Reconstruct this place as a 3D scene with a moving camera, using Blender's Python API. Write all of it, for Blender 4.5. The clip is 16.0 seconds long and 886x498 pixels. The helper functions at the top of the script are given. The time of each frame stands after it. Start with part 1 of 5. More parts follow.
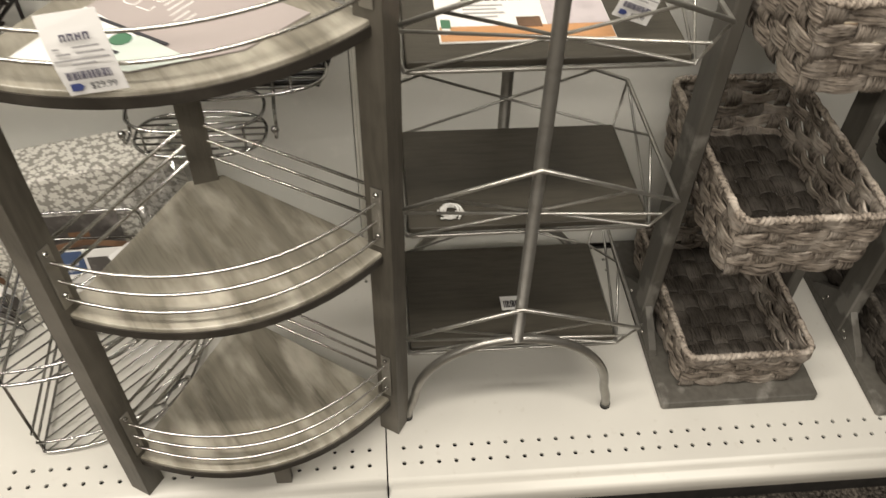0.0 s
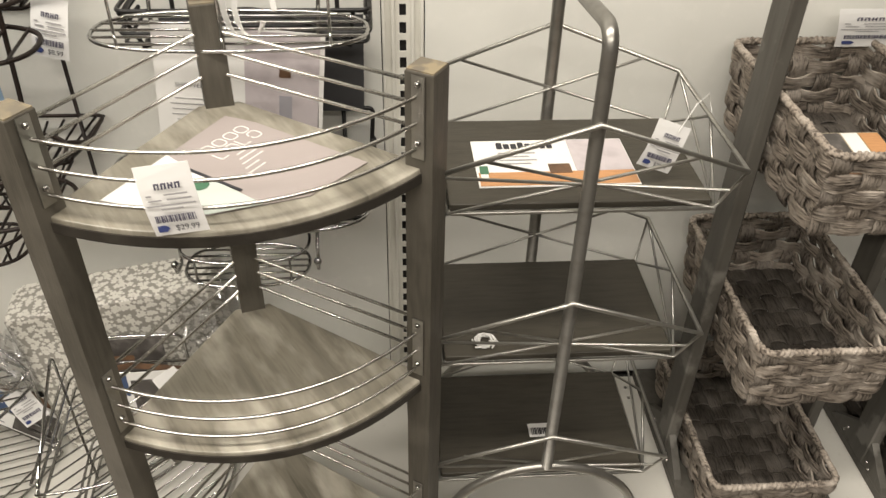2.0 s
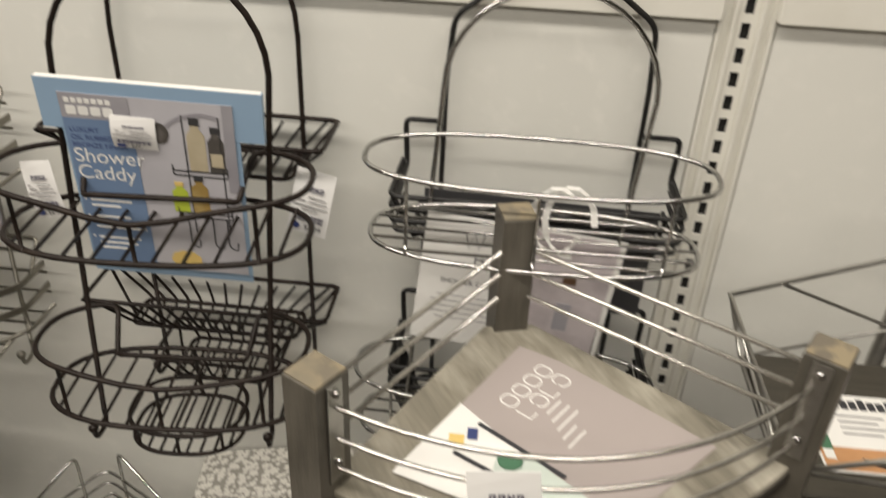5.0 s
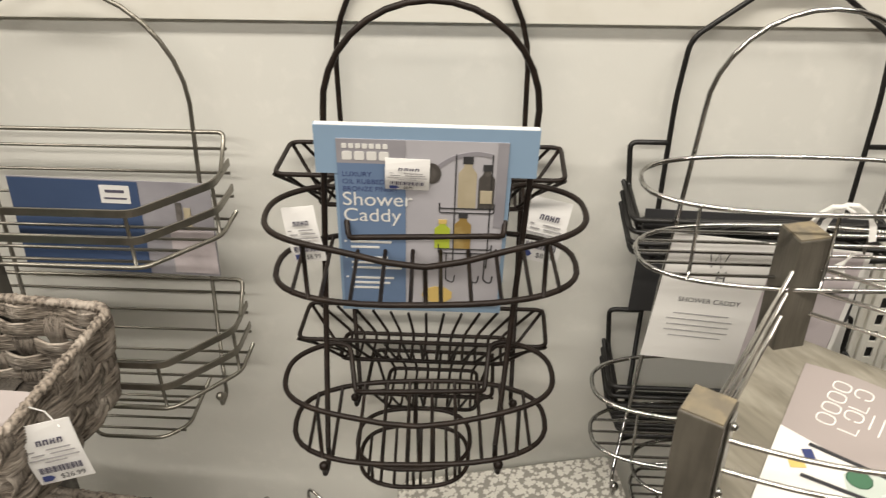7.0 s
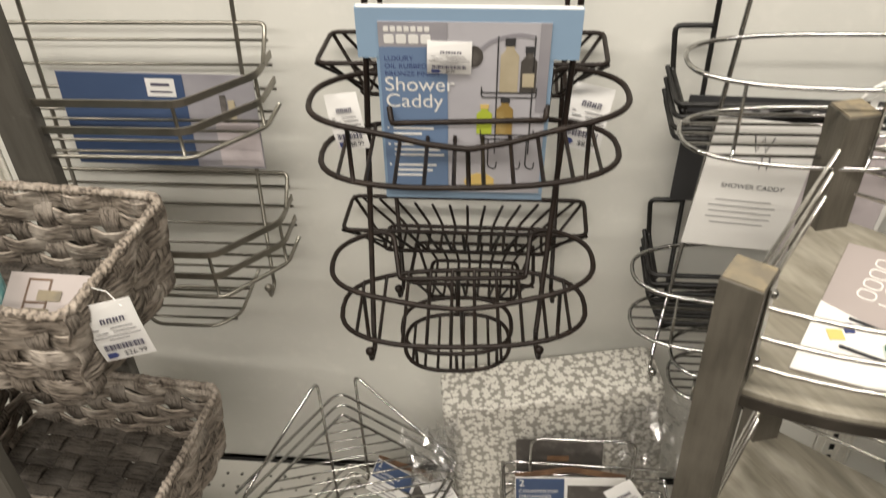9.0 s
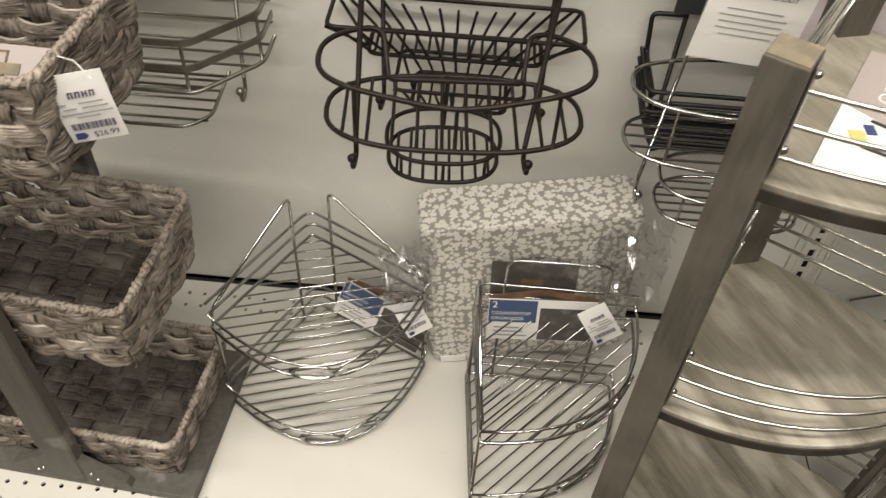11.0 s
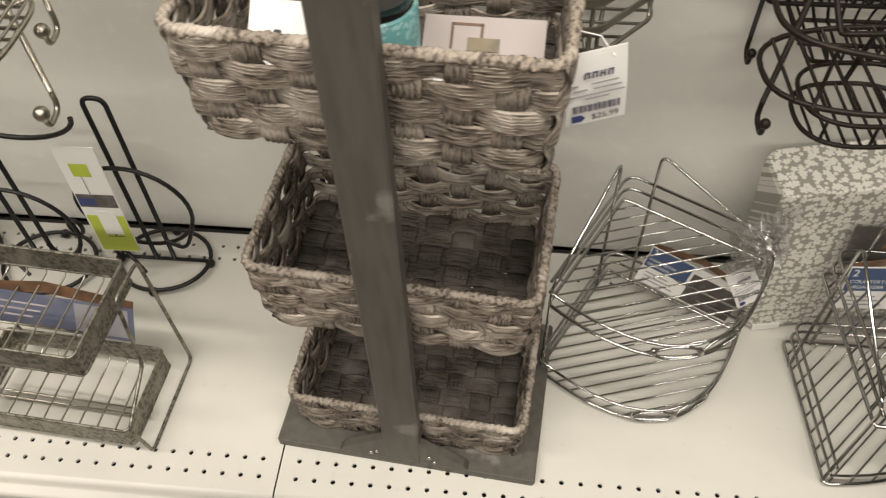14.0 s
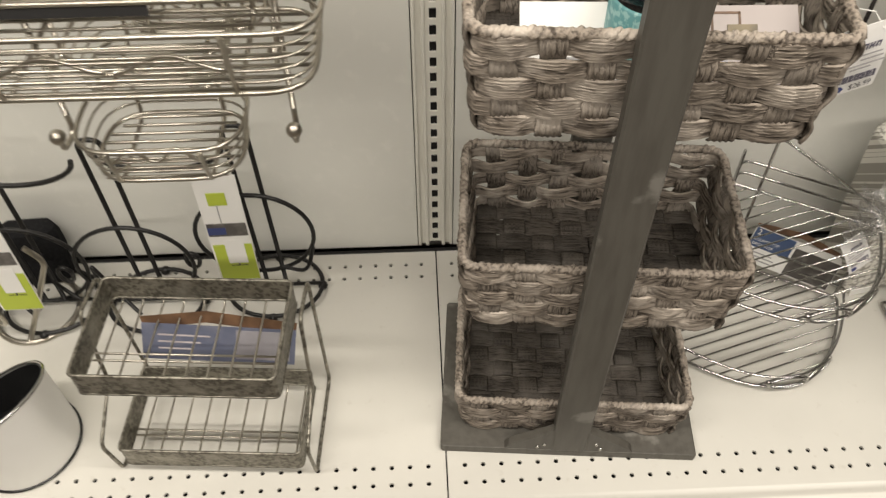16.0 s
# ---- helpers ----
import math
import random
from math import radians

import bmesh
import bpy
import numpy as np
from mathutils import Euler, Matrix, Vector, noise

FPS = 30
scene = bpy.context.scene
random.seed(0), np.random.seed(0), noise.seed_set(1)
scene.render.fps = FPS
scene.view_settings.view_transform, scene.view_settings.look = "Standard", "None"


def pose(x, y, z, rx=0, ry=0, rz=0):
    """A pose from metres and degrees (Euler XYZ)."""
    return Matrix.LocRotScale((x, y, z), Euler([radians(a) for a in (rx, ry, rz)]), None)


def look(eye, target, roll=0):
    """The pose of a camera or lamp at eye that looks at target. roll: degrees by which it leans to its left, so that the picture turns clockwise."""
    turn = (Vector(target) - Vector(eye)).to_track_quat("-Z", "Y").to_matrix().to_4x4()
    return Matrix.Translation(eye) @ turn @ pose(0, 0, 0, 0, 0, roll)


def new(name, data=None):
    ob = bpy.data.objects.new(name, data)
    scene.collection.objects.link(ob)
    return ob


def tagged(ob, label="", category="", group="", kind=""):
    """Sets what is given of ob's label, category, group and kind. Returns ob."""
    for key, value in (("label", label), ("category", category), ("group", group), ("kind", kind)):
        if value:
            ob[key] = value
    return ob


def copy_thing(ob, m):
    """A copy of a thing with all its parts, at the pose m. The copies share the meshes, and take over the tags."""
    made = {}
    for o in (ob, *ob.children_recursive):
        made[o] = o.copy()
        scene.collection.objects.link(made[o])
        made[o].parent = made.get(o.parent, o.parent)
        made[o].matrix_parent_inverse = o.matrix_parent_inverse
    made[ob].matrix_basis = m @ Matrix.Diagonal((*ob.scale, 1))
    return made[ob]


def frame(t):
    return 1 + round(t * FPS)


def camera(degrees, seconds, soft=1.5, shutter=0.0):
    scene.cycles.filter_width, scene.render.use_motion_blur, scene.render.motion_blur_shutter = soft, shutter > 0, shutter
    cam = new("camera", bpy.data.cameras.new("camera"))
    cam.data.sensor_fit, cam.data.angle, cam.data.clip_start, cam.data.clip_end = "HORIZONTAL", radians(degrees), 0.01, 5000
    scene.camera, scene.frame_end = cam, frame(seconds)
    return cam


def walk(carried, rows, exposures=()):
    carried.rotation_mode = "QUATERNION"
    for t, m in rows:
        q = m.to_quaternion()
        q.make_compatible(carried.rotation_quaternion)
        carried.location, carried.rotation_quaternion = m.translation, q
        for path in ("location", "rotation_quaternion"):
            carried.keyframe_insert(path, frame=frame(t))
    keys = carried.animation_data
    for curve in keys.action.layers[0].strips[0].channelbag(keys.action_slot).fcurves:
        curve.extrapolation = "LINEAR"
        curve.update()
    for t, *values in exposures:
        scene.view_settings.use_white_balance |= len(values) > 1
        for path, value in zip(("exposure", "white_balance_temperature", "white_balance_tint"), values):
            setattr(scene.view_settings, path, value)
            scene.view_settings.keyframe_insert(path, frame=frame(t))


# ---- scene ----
cam = camera(57.4, 16.0, soft=1.25, shutter=0.5)
PATH = [
    (0, (0.014, -0.053, 1.269), (0.152, 1.33, -0.169), 1.5),
    (0.5, (-0.014, -0.082, 1.288), (0.12, 1.369, -0.083), 2.0),
    (1, (-0.007, -0.095, 1.298), (0.128, 1.417, -0.004), 1.5),
    (1.5, (-0.006, -0.095, 1.305), (0.131, 1.466, 0.061), 0.9),
    (2, (-0.024, -0.087, 1.315), (0.105, 1.497, 0.102), 1.4),
    (2.5, (-0.034, -0.089, 1.321), (0.076, 1.535, 0.159), 1.2),
    (3, (-0.043, -0.086, 1.333), (0.057, 1.568, 0.214), 1.1),
    (3.5, (-0.073, -0.066, 1.338), (0.0, 1.597, 0.229), 1.1),
    (3.8, (-0.105, -0.04, 1.338), (-0.061, 1.619, 0.221), 1.5),
    (4, (-0.125, -0.005, 1.334), (-0.112, 1.645, 0.203), 1.7),
    (4.5, (-0.188, 0.08, 1.343), (-0.24, 1.739, 0.227), 2.4),
    (5, (-0.228, 0.139, 1.344), (-0.36, 1.833, 0.29), 2.7),
    (5.2, (-0.229, 0.145, 1.335), (-0.413, 1.863, 0.327), 2.4),
    (7.3, (-0.505, 0.118, 1.366), (-0.613, 1.807, 0.301), -0.5),
    (7.5, (-0.503, 0.114, 1.367), (-0.632, 1.793, 0.287), -0.8),
    (8, (-0.505, 0.1, 1.376), (-0.695, 1.768, 0.288), -1.6),
    (8.5, (-0.5, 0.1, 1.368), (-0.715, 1.737, 0.24), -2.4),
    (9, (-0.494, 0.097, 1.346), (-0.69, 1.674, 0.131), -2.6),
    (9.2, (-0.494, 0.092, 1.336), (-0.672, 1.647, 0.091), -2.4),
    (11.3, (-0.57, 0.078, 1.268), (-0.612, 1.427, -0.208), 4.2),
    (11.5, (-0.592, 0.072, 1.266), (-0.651, 1.417, -0.213), 4.4),
    (12, (-0.638, 0.086, 1.263), (-0.761, 1.41, -0.231), 4.3),
    (12.5, (-0.698, 0.117, 1.248), (-0.945, 1.368, -0.293), 2.2),
    (13, (-0.747, 0.163, 1.24), (-1.088, 1.312, -0.361), -2.1),
    (13.5, (-0.84, 0.164, 1.245), (-1.142, 1.334, -0.348), -4.1),
    (14, (-0.932, 0.137, 1.243), (-1.084, 1.365, -0.328), -2.1),
    (14.5, (-1.023, 0.145, 1.231), (-1.136, 1.356, -0.356), -0.6),
    (15, (-1.101, 0.208, 1.21), (-1.222, 1.373, -0.411), -0.4),
    (15.5, (-1.155, 0.19, 1.218), (-1.215, 1.368, -0.397), -1.0),
    (16, (-1.245, 0.078, 1.252), (-1.189, 1.364, -0.278), -0.1),
]
EXPOSURES = [(0, 0.05), (0.6, 0.09), (2.5, 0.10), (3.5, 0.0), (4.3, -0.25), (5.0, -0.38), (5.6, -0.3), (7.3, -0.05), (9.0, 0.0), (12.5, 0.0), (13.0, -0.05), (14.0, -0.12), (14.8, -0.15), (16.0, -0.10)]
walk(cam, [(t, look(eye, target, roll)) for t, eye, target, roll in PATH], EXPOSURES)

# ---- world and lights ----
world = bpy.data.worlds.new("store_interior")
scene.world = world
world.use_nodes = True
world.node_tree.nodes["Background"].inputs["Color"].default_value = (0.9, 0.85, 0.75, 1)
world.node_tree.nodes["Background"].inputs["Strength"].default_value = 0.006


def strip_light(name, x, y, z, sx, sy, watts, colour=(1.0, 0.927, 0.830)):
    data = bpy.data.lights.new(name, "AREA")
    data.shape, data.size, data.size_y = "RECTANGLE", sx, sy
    data.energy, data.color = watts, colour
    ob = new(name, data)
    ob.matrix_basis = pose(x, y, z)
    return ob


# Unseen stand-ins for the store's lighting; the second is added to brighten the wall.
strip_light("stand_in_ceiling_light", -1.1, -0.10, 3.12, 4.8, 0.30, 136)
strip_light("stand_in_ceiling_light", -1.1, -2.10, 3.12, 4.8, 0.30, 136)


# ---- materials ----
def material(name, colour, rough=0.5, metal=0.0, grain=None, stain=None, bump=0.0, bump_scale=200.0, spec=0.5, stretch=(1, 1, 1), coat=0.0, island=0.0, objvar=0.0):
    """grain, stain: (scale, second colour, low, high)."""
    m = bpy.data.materials.new(name)
    m.use_nodes = True
    t = m.node_tree
    n, l = t.nodes, t.links
    b = n["Principled BSDF"]
    b.inputs["Roughness"].default_value = rough
    b.inputs["Metallic"].default_value = metal
    b.inputs["Specular IOR Level"].default_value = spec
    b.inputs["Coat Weight"].default_value = coat
    co = n.new("ShaderNodeTexCoord")
    mp = n.new("ShaderNodeMapping")
    mp.inputs["Scale"].default_value = stretch
    l.new(co.outputs["Object"], mp.inputs["Vector"])
    last = n.new("ShaderNodeRGB")
    last.outputs[0].default_value = (*colour, 1)
    out = last.outputs[0]
    for layer in (grain, stain):
        if not layer:
            continue
        scale, second, low, high = layer
        tex = n.new("ShaderNodeTexNoise")
        tex.inputs["Scale"].default_value = scale
        tex.inputs["Detail"].default_value = 5
        l.new((mp if layer is grain else co).outputs["Vector" if layer is grain else "Object"], tex.inputs["Vector"])
        ramp = n.new("ShaderNodeMapRange")
        ramp.inputs["From Min"].default_value, ramp.inputs["From Max"].default_value = low, high
        l.new(tex.outputs["Fac"], ramp.inputs["Value"])
        mix = n.new("ShaderNodeMix")
        mix.data_type = "RGBA"
        l.new(ramp.outputs["Result"], mix.inputs["Factor"])
        l.new(out, mix.inputs["A"])
        mix.inputs["B"].default_value = (*second, 1)
        out = mix.outputs["Result"]
    for amount, node, socket in ((island, "ShaderNodeNewGeometry", "Random Per Island"), (objvar, "ShaderNodeObjectInfo", "Random")):
        if amount:
            src = n.new(node)
            rg = n.new("ShaderNodeMapRange")
            rg.inputs["To Min"].default_value, rg.inputs["To Max"].default_value = 1 - amount, 1 + amount
            l.new(src.outputs[socket], rg.inputs["Value"])
            hs = n.new("ShaderNodeHueSaturation")
            l.new(rg.outputs["Result"], hs.inputs["Value"])
            l.new(out, hs.inputs["Color"])
            out = hs.outputs["Color"]
    l.new(out, b.inputs["Base Color"])
    if bump:
        tex = n.new("ShaderNodeTexNoise")
        tex.inputs["Scale"].default_value = bump_scale
        tex.inputs["Detail"].default_value = 4
        l.new(mp.outputs["Vector"], tex.inputs["Vector"])
        bp = n.new("ShaderNodeBump")
        bp.inputs["Strength"].default_value = bump
        bp.inputs["Distance"].default_value = 0.002
        l.new(tex.outputs["Fac"], bp.inputs["Height"])
        l.new(bp.outputs["Normal"], b.inputs["Normal"])
    return m


def wood_board():
    """Weathered boards: fine straight grain, broad streaks and pale lit patches painted into the colour."""
    m = bpy.data.materials.new("weathered_grey_wood")
    m.use_nodes = True
    n, l = m.node_tree.nodes, m.node_tree.links
    b = n["Principled BSDF"]
    b.inputs["Roughness"].default_value = 0.33
    co = n.new("ShaderNodeTexCoord")
    mp = n.new("ShaderNodeMapping")
    mp.inputs["Rotation"].default_value = (0, 0, radians(-32))
    l.new(co.outputs["Object"], mp.inputs["Vector"])
    out = None
    colour = (0.245, 0.225, 0.178, 1)
    # The third layer paints light falling on the boards as pale patches.
    for scale, stretch, second, low, high in ((5, (9, 1, 1), (0.115, 0.104, 0.080, 1), 0.44, 0.70), (26, (12, 1, 1), (0.20, 0.182, 0.142, 1), 0.46, 0.66), (8, (3.2, 1, 1), (0.45, 0.42, 0.35, 1), 0.48, 0.70)):
        st = n.new("ShaderNodeMapping")
        st.inputs["Scale"].default_value = stretch
        l.new(mp.outputs["Vector"], st.inputs["Vector"])
        tex = n.new("ShaderNodeTexNoise")
        tex.inputs["Scale"].default_value = scale
        tex.inputs["Detail"].default_value = 6
        l.new(st.outputs["Vector"], tex.inputs["Vector"])
        rg = n.new("ShaderNodeMapRange")
        rg.inputs["From Min"].default_value, rg.inputs["From Max"].default_value = low, high
        l.new(tex.outputs["Fac"], rg.inputs["Value"])
        mix = n.new("ShaderNodeMix")
        mix.data_type = "RGBA"
        l.new(rg.outputs["Result"], mix.inputs["Factor"])
        if out:
            l.new(out, mix.inputs["A"])
        else:
            mix.inputs["A"].default_value = colour
        mix.inputs["B"].default_value = second
        out = mix.outputs["Result"]
        if scale == 26:
            bp = n.new("ShaderNodeBump")
            bp.inputs["Strength"].default_value = 0.15
            bp.inputs["Distance"].default_value = 0.001
            l.new(tex.outputs["Fac"], bp.inputs["Height"])
            l.new(bp.outputs["Normal"], b.inputs["Normal"])
    l.new(out, b.inputs["Base Color"])
    return m


PANEL = material("cream_painted_board", (0.70, 0.695, 0.645), 0.42, grain=(3, (0.645, 0.64, 0.595), 0.4, 0.75), stain=(45, (0.73, 0.72, 0.67), 0.55, 0.8), bump=0.05, bump_scale=300)
DECK = material("white_enamelled_steel", (0.565, 0.55, 0.50), 0.38, grain=(5, (0.515, 0.50, 0.455), 0.45, 0.75), stain=(60, (0.47, 0.445, 0.39), 0.64, 0.85), bump=0.03, bump_scale=120)
UPRIGHT = material("white_steel_upright", (0.70, 0.685, 0.62), 0.4, grain=(20, (0.64, 0.62, 0.55), 0.5, 0.8))
# Near-black for solid fills that stand in for shade in holes and gaps.
SHADE_FILL = material("black_shade_fill", (0.012, 0.011, 0.010), 0.9)
# The kick plate's black holds the shadow beneath the deck lip.
KICK = material("shadow_black_kick_plate", (0.02, 0.019, 0.018), 0.6, grain=(60, (0.035, 0.032, 0.03), 0.4, 0.7))
# Ceiling and closing walls are unseen, toned down to hold back bounced light.
CEILING = material("unseen_white_ceiling", (0.55, 0.53, 0.49), 0.9, grain=(90, (0.42, 0.40, 0.37), 0.5, 0.8))
FAR_WALL = material("unseen_wall_board", (0.16, 0.15, 0.13), 0.7, grain=(1.2, (0.08, 0.075, 0.07), 0.35, 0.65), stain=(7, (0.24, 0.225, 0.20), 0.5, 0.7))
WOOD = wood_board()
WOOD_POST = material("grey_stained_wood", (0.088, 0.079, 0.063), 0.5, grain=(20, (0.060, 0.054, 0.043), 0.38, 0.7), stain=(9, (0.135, 0.122, 0.10), 0.5, 0.75), bump=0.2, bump_scale=60, stretch=(9, 9, 1), spec=0.4)
EDGEBAND = material("dark_stained_edge", (0.030, 0.026, 0.021), 0.55, grain=(30, (0.055, 0.048, 0.039), 0.5, 0.75), spec=0.3)
WOOD_END = material("raw_wood_edge", (0.25, 0.205, 0.13), 0.7, grain=(60, (0.14, 0.12, 0.09), 0.45, 0.6), stain=(18, (0.18, 0.155, 0.11), 0.45, 0.6))
TOWER_WOOD = material("grey_washed_wood", (0.090, 0.084, 0.072), 0.5, grain=(14, (0.066, 0.060, 0.051), 0.4, 0.75), stain=(13, (0.175, 0.166, 0.148), 0.60, 0.66), bump=0.12, bump_scale=50, stretch=(7, 7, 1), spec=0.35)
PLATE = material("dark_grey_wood_board", (0.054, 0.048, 0.037), 0.42, spec=0.3, grain=(22, (0.038, 0.034, 0.026), 0.4, 0.7), stain=(5, (0.070, 0.063, 0.049), 0.5, 0.75), bump=0.15, bump_scale=60, stretch=(1, 9, 9))
CHROME = material("polished_chrome", (0.46, 0.455, 0.44), 0.10, 1.0, grain=(30, (0.33, 0.325, 0.31), 0.45, 0.75))
NICKEL = material("satin_nickel", (0.45, 0.42, 0.365), 0.30, 1.0, grain=(40, (0.35, 0.325, 0.275), 0.45, 0.75))
DULLNICKEL = material("dull_satin_nickel", (0.27, 0.255, 0.22), 0.36, 0.9, grain=(40, (0.20, 0.19, 0.16), 0.45, 0.75))
STEEL = material("brushed_steel_wire", (0.60, 0.585, 0.55), 0.26, 1.0, grain=(50, (0.5, 0.48, 0.44), 0.45, 0.75))
RACKTUBE = material("pewter_painted_tube", (0.30, 0.29, 0.265), 0.33, 0.85, grain=(60, (0.24, 0.23, 0.21), 0.45, 0.75))
RACKWIRE = material("pewter_painted_wire", (0.42, 0.41, 0.38), 0.33, 0.9, grain=(60, (0.34, 0.33, 0.30), 0.45, 0.75))
BRONZE = material("oil_rubbed_bronze", (0.014, 0.0095, 0.0075), 0.42, 0.1, grain=(50, (0.028, 0.019, 0.014), 0.5, 0.8), spec=0.22)
BLACKWIRE = material("black_coated_wire", (0.010, 0.0095, 0.009), 0.38, 0.0, grain=(60, (0.018, 0.017, 0.016), 0.5, 0.75), spec=0.35)
PEWTER = material("antique_pewter_sheet", (0.25, 0.235, 0.195), 0.42, 0.8, grain=(160, (0.11, 0.10, 0.08), 0.45, 0.58), stain=(30, (0.34, 0.32, 0.27), 0.5, 0.7), bump=0.6, bump_scale=220)
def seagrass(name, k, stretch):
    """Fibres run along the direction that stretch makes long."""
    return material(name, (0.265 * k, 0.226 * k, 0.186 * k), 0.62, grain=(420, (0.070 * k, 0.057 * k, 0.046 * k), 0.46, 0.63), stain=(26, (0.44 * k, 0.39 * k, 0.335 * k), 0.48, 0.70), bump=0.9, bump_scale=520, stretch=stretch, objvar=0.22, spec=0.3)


# The floor's low factor puts the shade inside the baskets into its colour.
SEAGRASS = [seagrass("seagrass_weft", 1.15, (0.07, 0.07, 1)), seagrass("seagrass_stake", 0.75, (1, 1, 0.07)), seagrass("seagrass_floor_shaded", 0.28, (0.07, 1, 1)), seagrass("seagrass_rim", 1.0, (0.5, 0.5, 0.5))]
# Same seagrass darkened throughout, to colour in the shadow over the third stand.
SEAGRASS_SHADED = [seagrass("shade_seagrass_weft", 0.30, (0.07, 0.07, 1)), seagrass("shade_seagrass_stake", 0.25, (1, 1, 0.07)), seagrass("shade_seagrass_floor", 0.2, (0.07, 1, 1)), seagrass("shade_seagrass_rim", 0.33, (0.5, 0.5, 0.5))]
PAPER = material("white_card", (0.78, 0.77, 0.74), 0.55, grain=(8, (0.73, 0.72, 0.69), 0.4, 0.7))
TAG = material("white_price_ticket", (0.76, 0.75, 0.73), 0.45, grain=(15, (0.71, 0.70, 0.67), 0.45, 0.75))
INK = material("black_print", (0.03, 0.03, 0.035), 0.6)
DARKINK = material("dark_violet_print", (0.085, 0.08, 0.115), 0.6)
GREYINK = material("grey_print", (0.34, 0.33, 0.33), 0.6)
DARKPRINT = material("dark_photo_print", (0.075, 0.068, 0.062), 0.4, grain=(45, (0.17, 0.155, 0.145), 0.5, 0.7))
SLATE = material("slate_card", (0.12, 0.135, 0.20), 0.5, grain=(25, (0.17, 0.18, 0.235), 0.45, 0.7))
NAVY = material("navy_print", (0.035, 0.05, 0.16), 0.5)
LIGHTBLUE = material("pale_blue_card", (0.245, 0.355, 0.49), 0.5, grain=(10, (0.26, 0.38, 0.52), 0.4, 0.7))
TILEPRINT = material("pale_tile_photo_print", (0.47, 0.46, 0.49), 0.45, grain=(9, (0.38, 0.37, 0.40), 0.4, 0.7))
SLATEBLUE = material("slate_blue_print", (0.135, 0.205, 0.335), 0.5, grain=(10, (0.155, 0.23, 0.365), 0.4, 0.7))
TANPRINT = material("tan_photo_print", (0.48, 0.42, 0.30), 0.5, grain=(30, (0.40, 0.34, 0.23), 0.45, 0.7))
BRASSPRINT = material("brass_photo_print", (0.30, 0.20, 0.06), 0.5, grain=(40, (0.50, 0.40, 0.18), 0.45, 0.7))
MIDBLUE = material("slate_blue_card", (0.045, 0.075, 0.155), 0.5, grain=(10, (0.058, 0.092, 0.18), 0.4, 0.7))
PICGREY = material("grey_picture_print", (0.33, 0.32, 0.345), 0.45, grain=(12, (0.24, 0.23, 0.255), 0.4, 0.7))
DARKGREY = material("dark_grey_card", (0.04, 0.04, 0.042), 0.5)
ROSE = material("rose_grey_card", (0.36, 0.315, 0.30), 0.42, grain=(6, (0.335, 0.295, 0.28), 0.4, 0.7))
LILAC = material("lilac_grey_print", (0.52, 0.47, 0.48), 0.5, grain=(25, (0.36, 0.32, 0.33), 0.45, 0.75))
MINT = material("mint_white_print", (0.52, 0.58, 0.53), 0.45)
GREEN = material("lime_green_print", (0.42, 0.50, 0.05), 0.5)
LEAF = material("dark_green_print", (0.06, 0.16, 0.09), 0.6)
YELLOW = material("yellow_print", (0.66, 0.48, 0.16), 0.5)
ORANGE = material("tan_orange_print", (0.52, 0.27, 0.12), 0.5, grain=(40, (0.42, 0.21, 0.09), 0.45, 0.7), stretch=(1, 12, 1))
BROWN = material("brown_print", (0.10, 0.055, 0.03), 0.5, grain=(30, (0.2, 0.11, 0.06), 0.45, 0.7))
TEAL = material("teal_crackle_glaze", (0.13, 0.32, 0.33), 0.35, grain=(150, (0.30, 0.50, 0.49), 0.50, 0.56), stain=(14, (0.10, 0.25, 0.26), 0.5, 0.7), bump=0.4, bump_scale=90)
BLACKGLOSS = material("black_gloss", (0.012, 0.012, 0.012), 0.2)
SOFTBLACK = material("matte_black_cloth", (0.010, 0.010, 0.011), 0.9, grain=(180, (0.02, 0.02, 0.021), 0.45, 0.7), bump=0.3, bump_scale=200, spec=0.15)
WHITEPLASTIC = material("white_satin_plastic", (0.74, 0.73, 0.70), 0.35, grain=(6, (0.70, 0.69, 0.65), 0.4, 0.7))


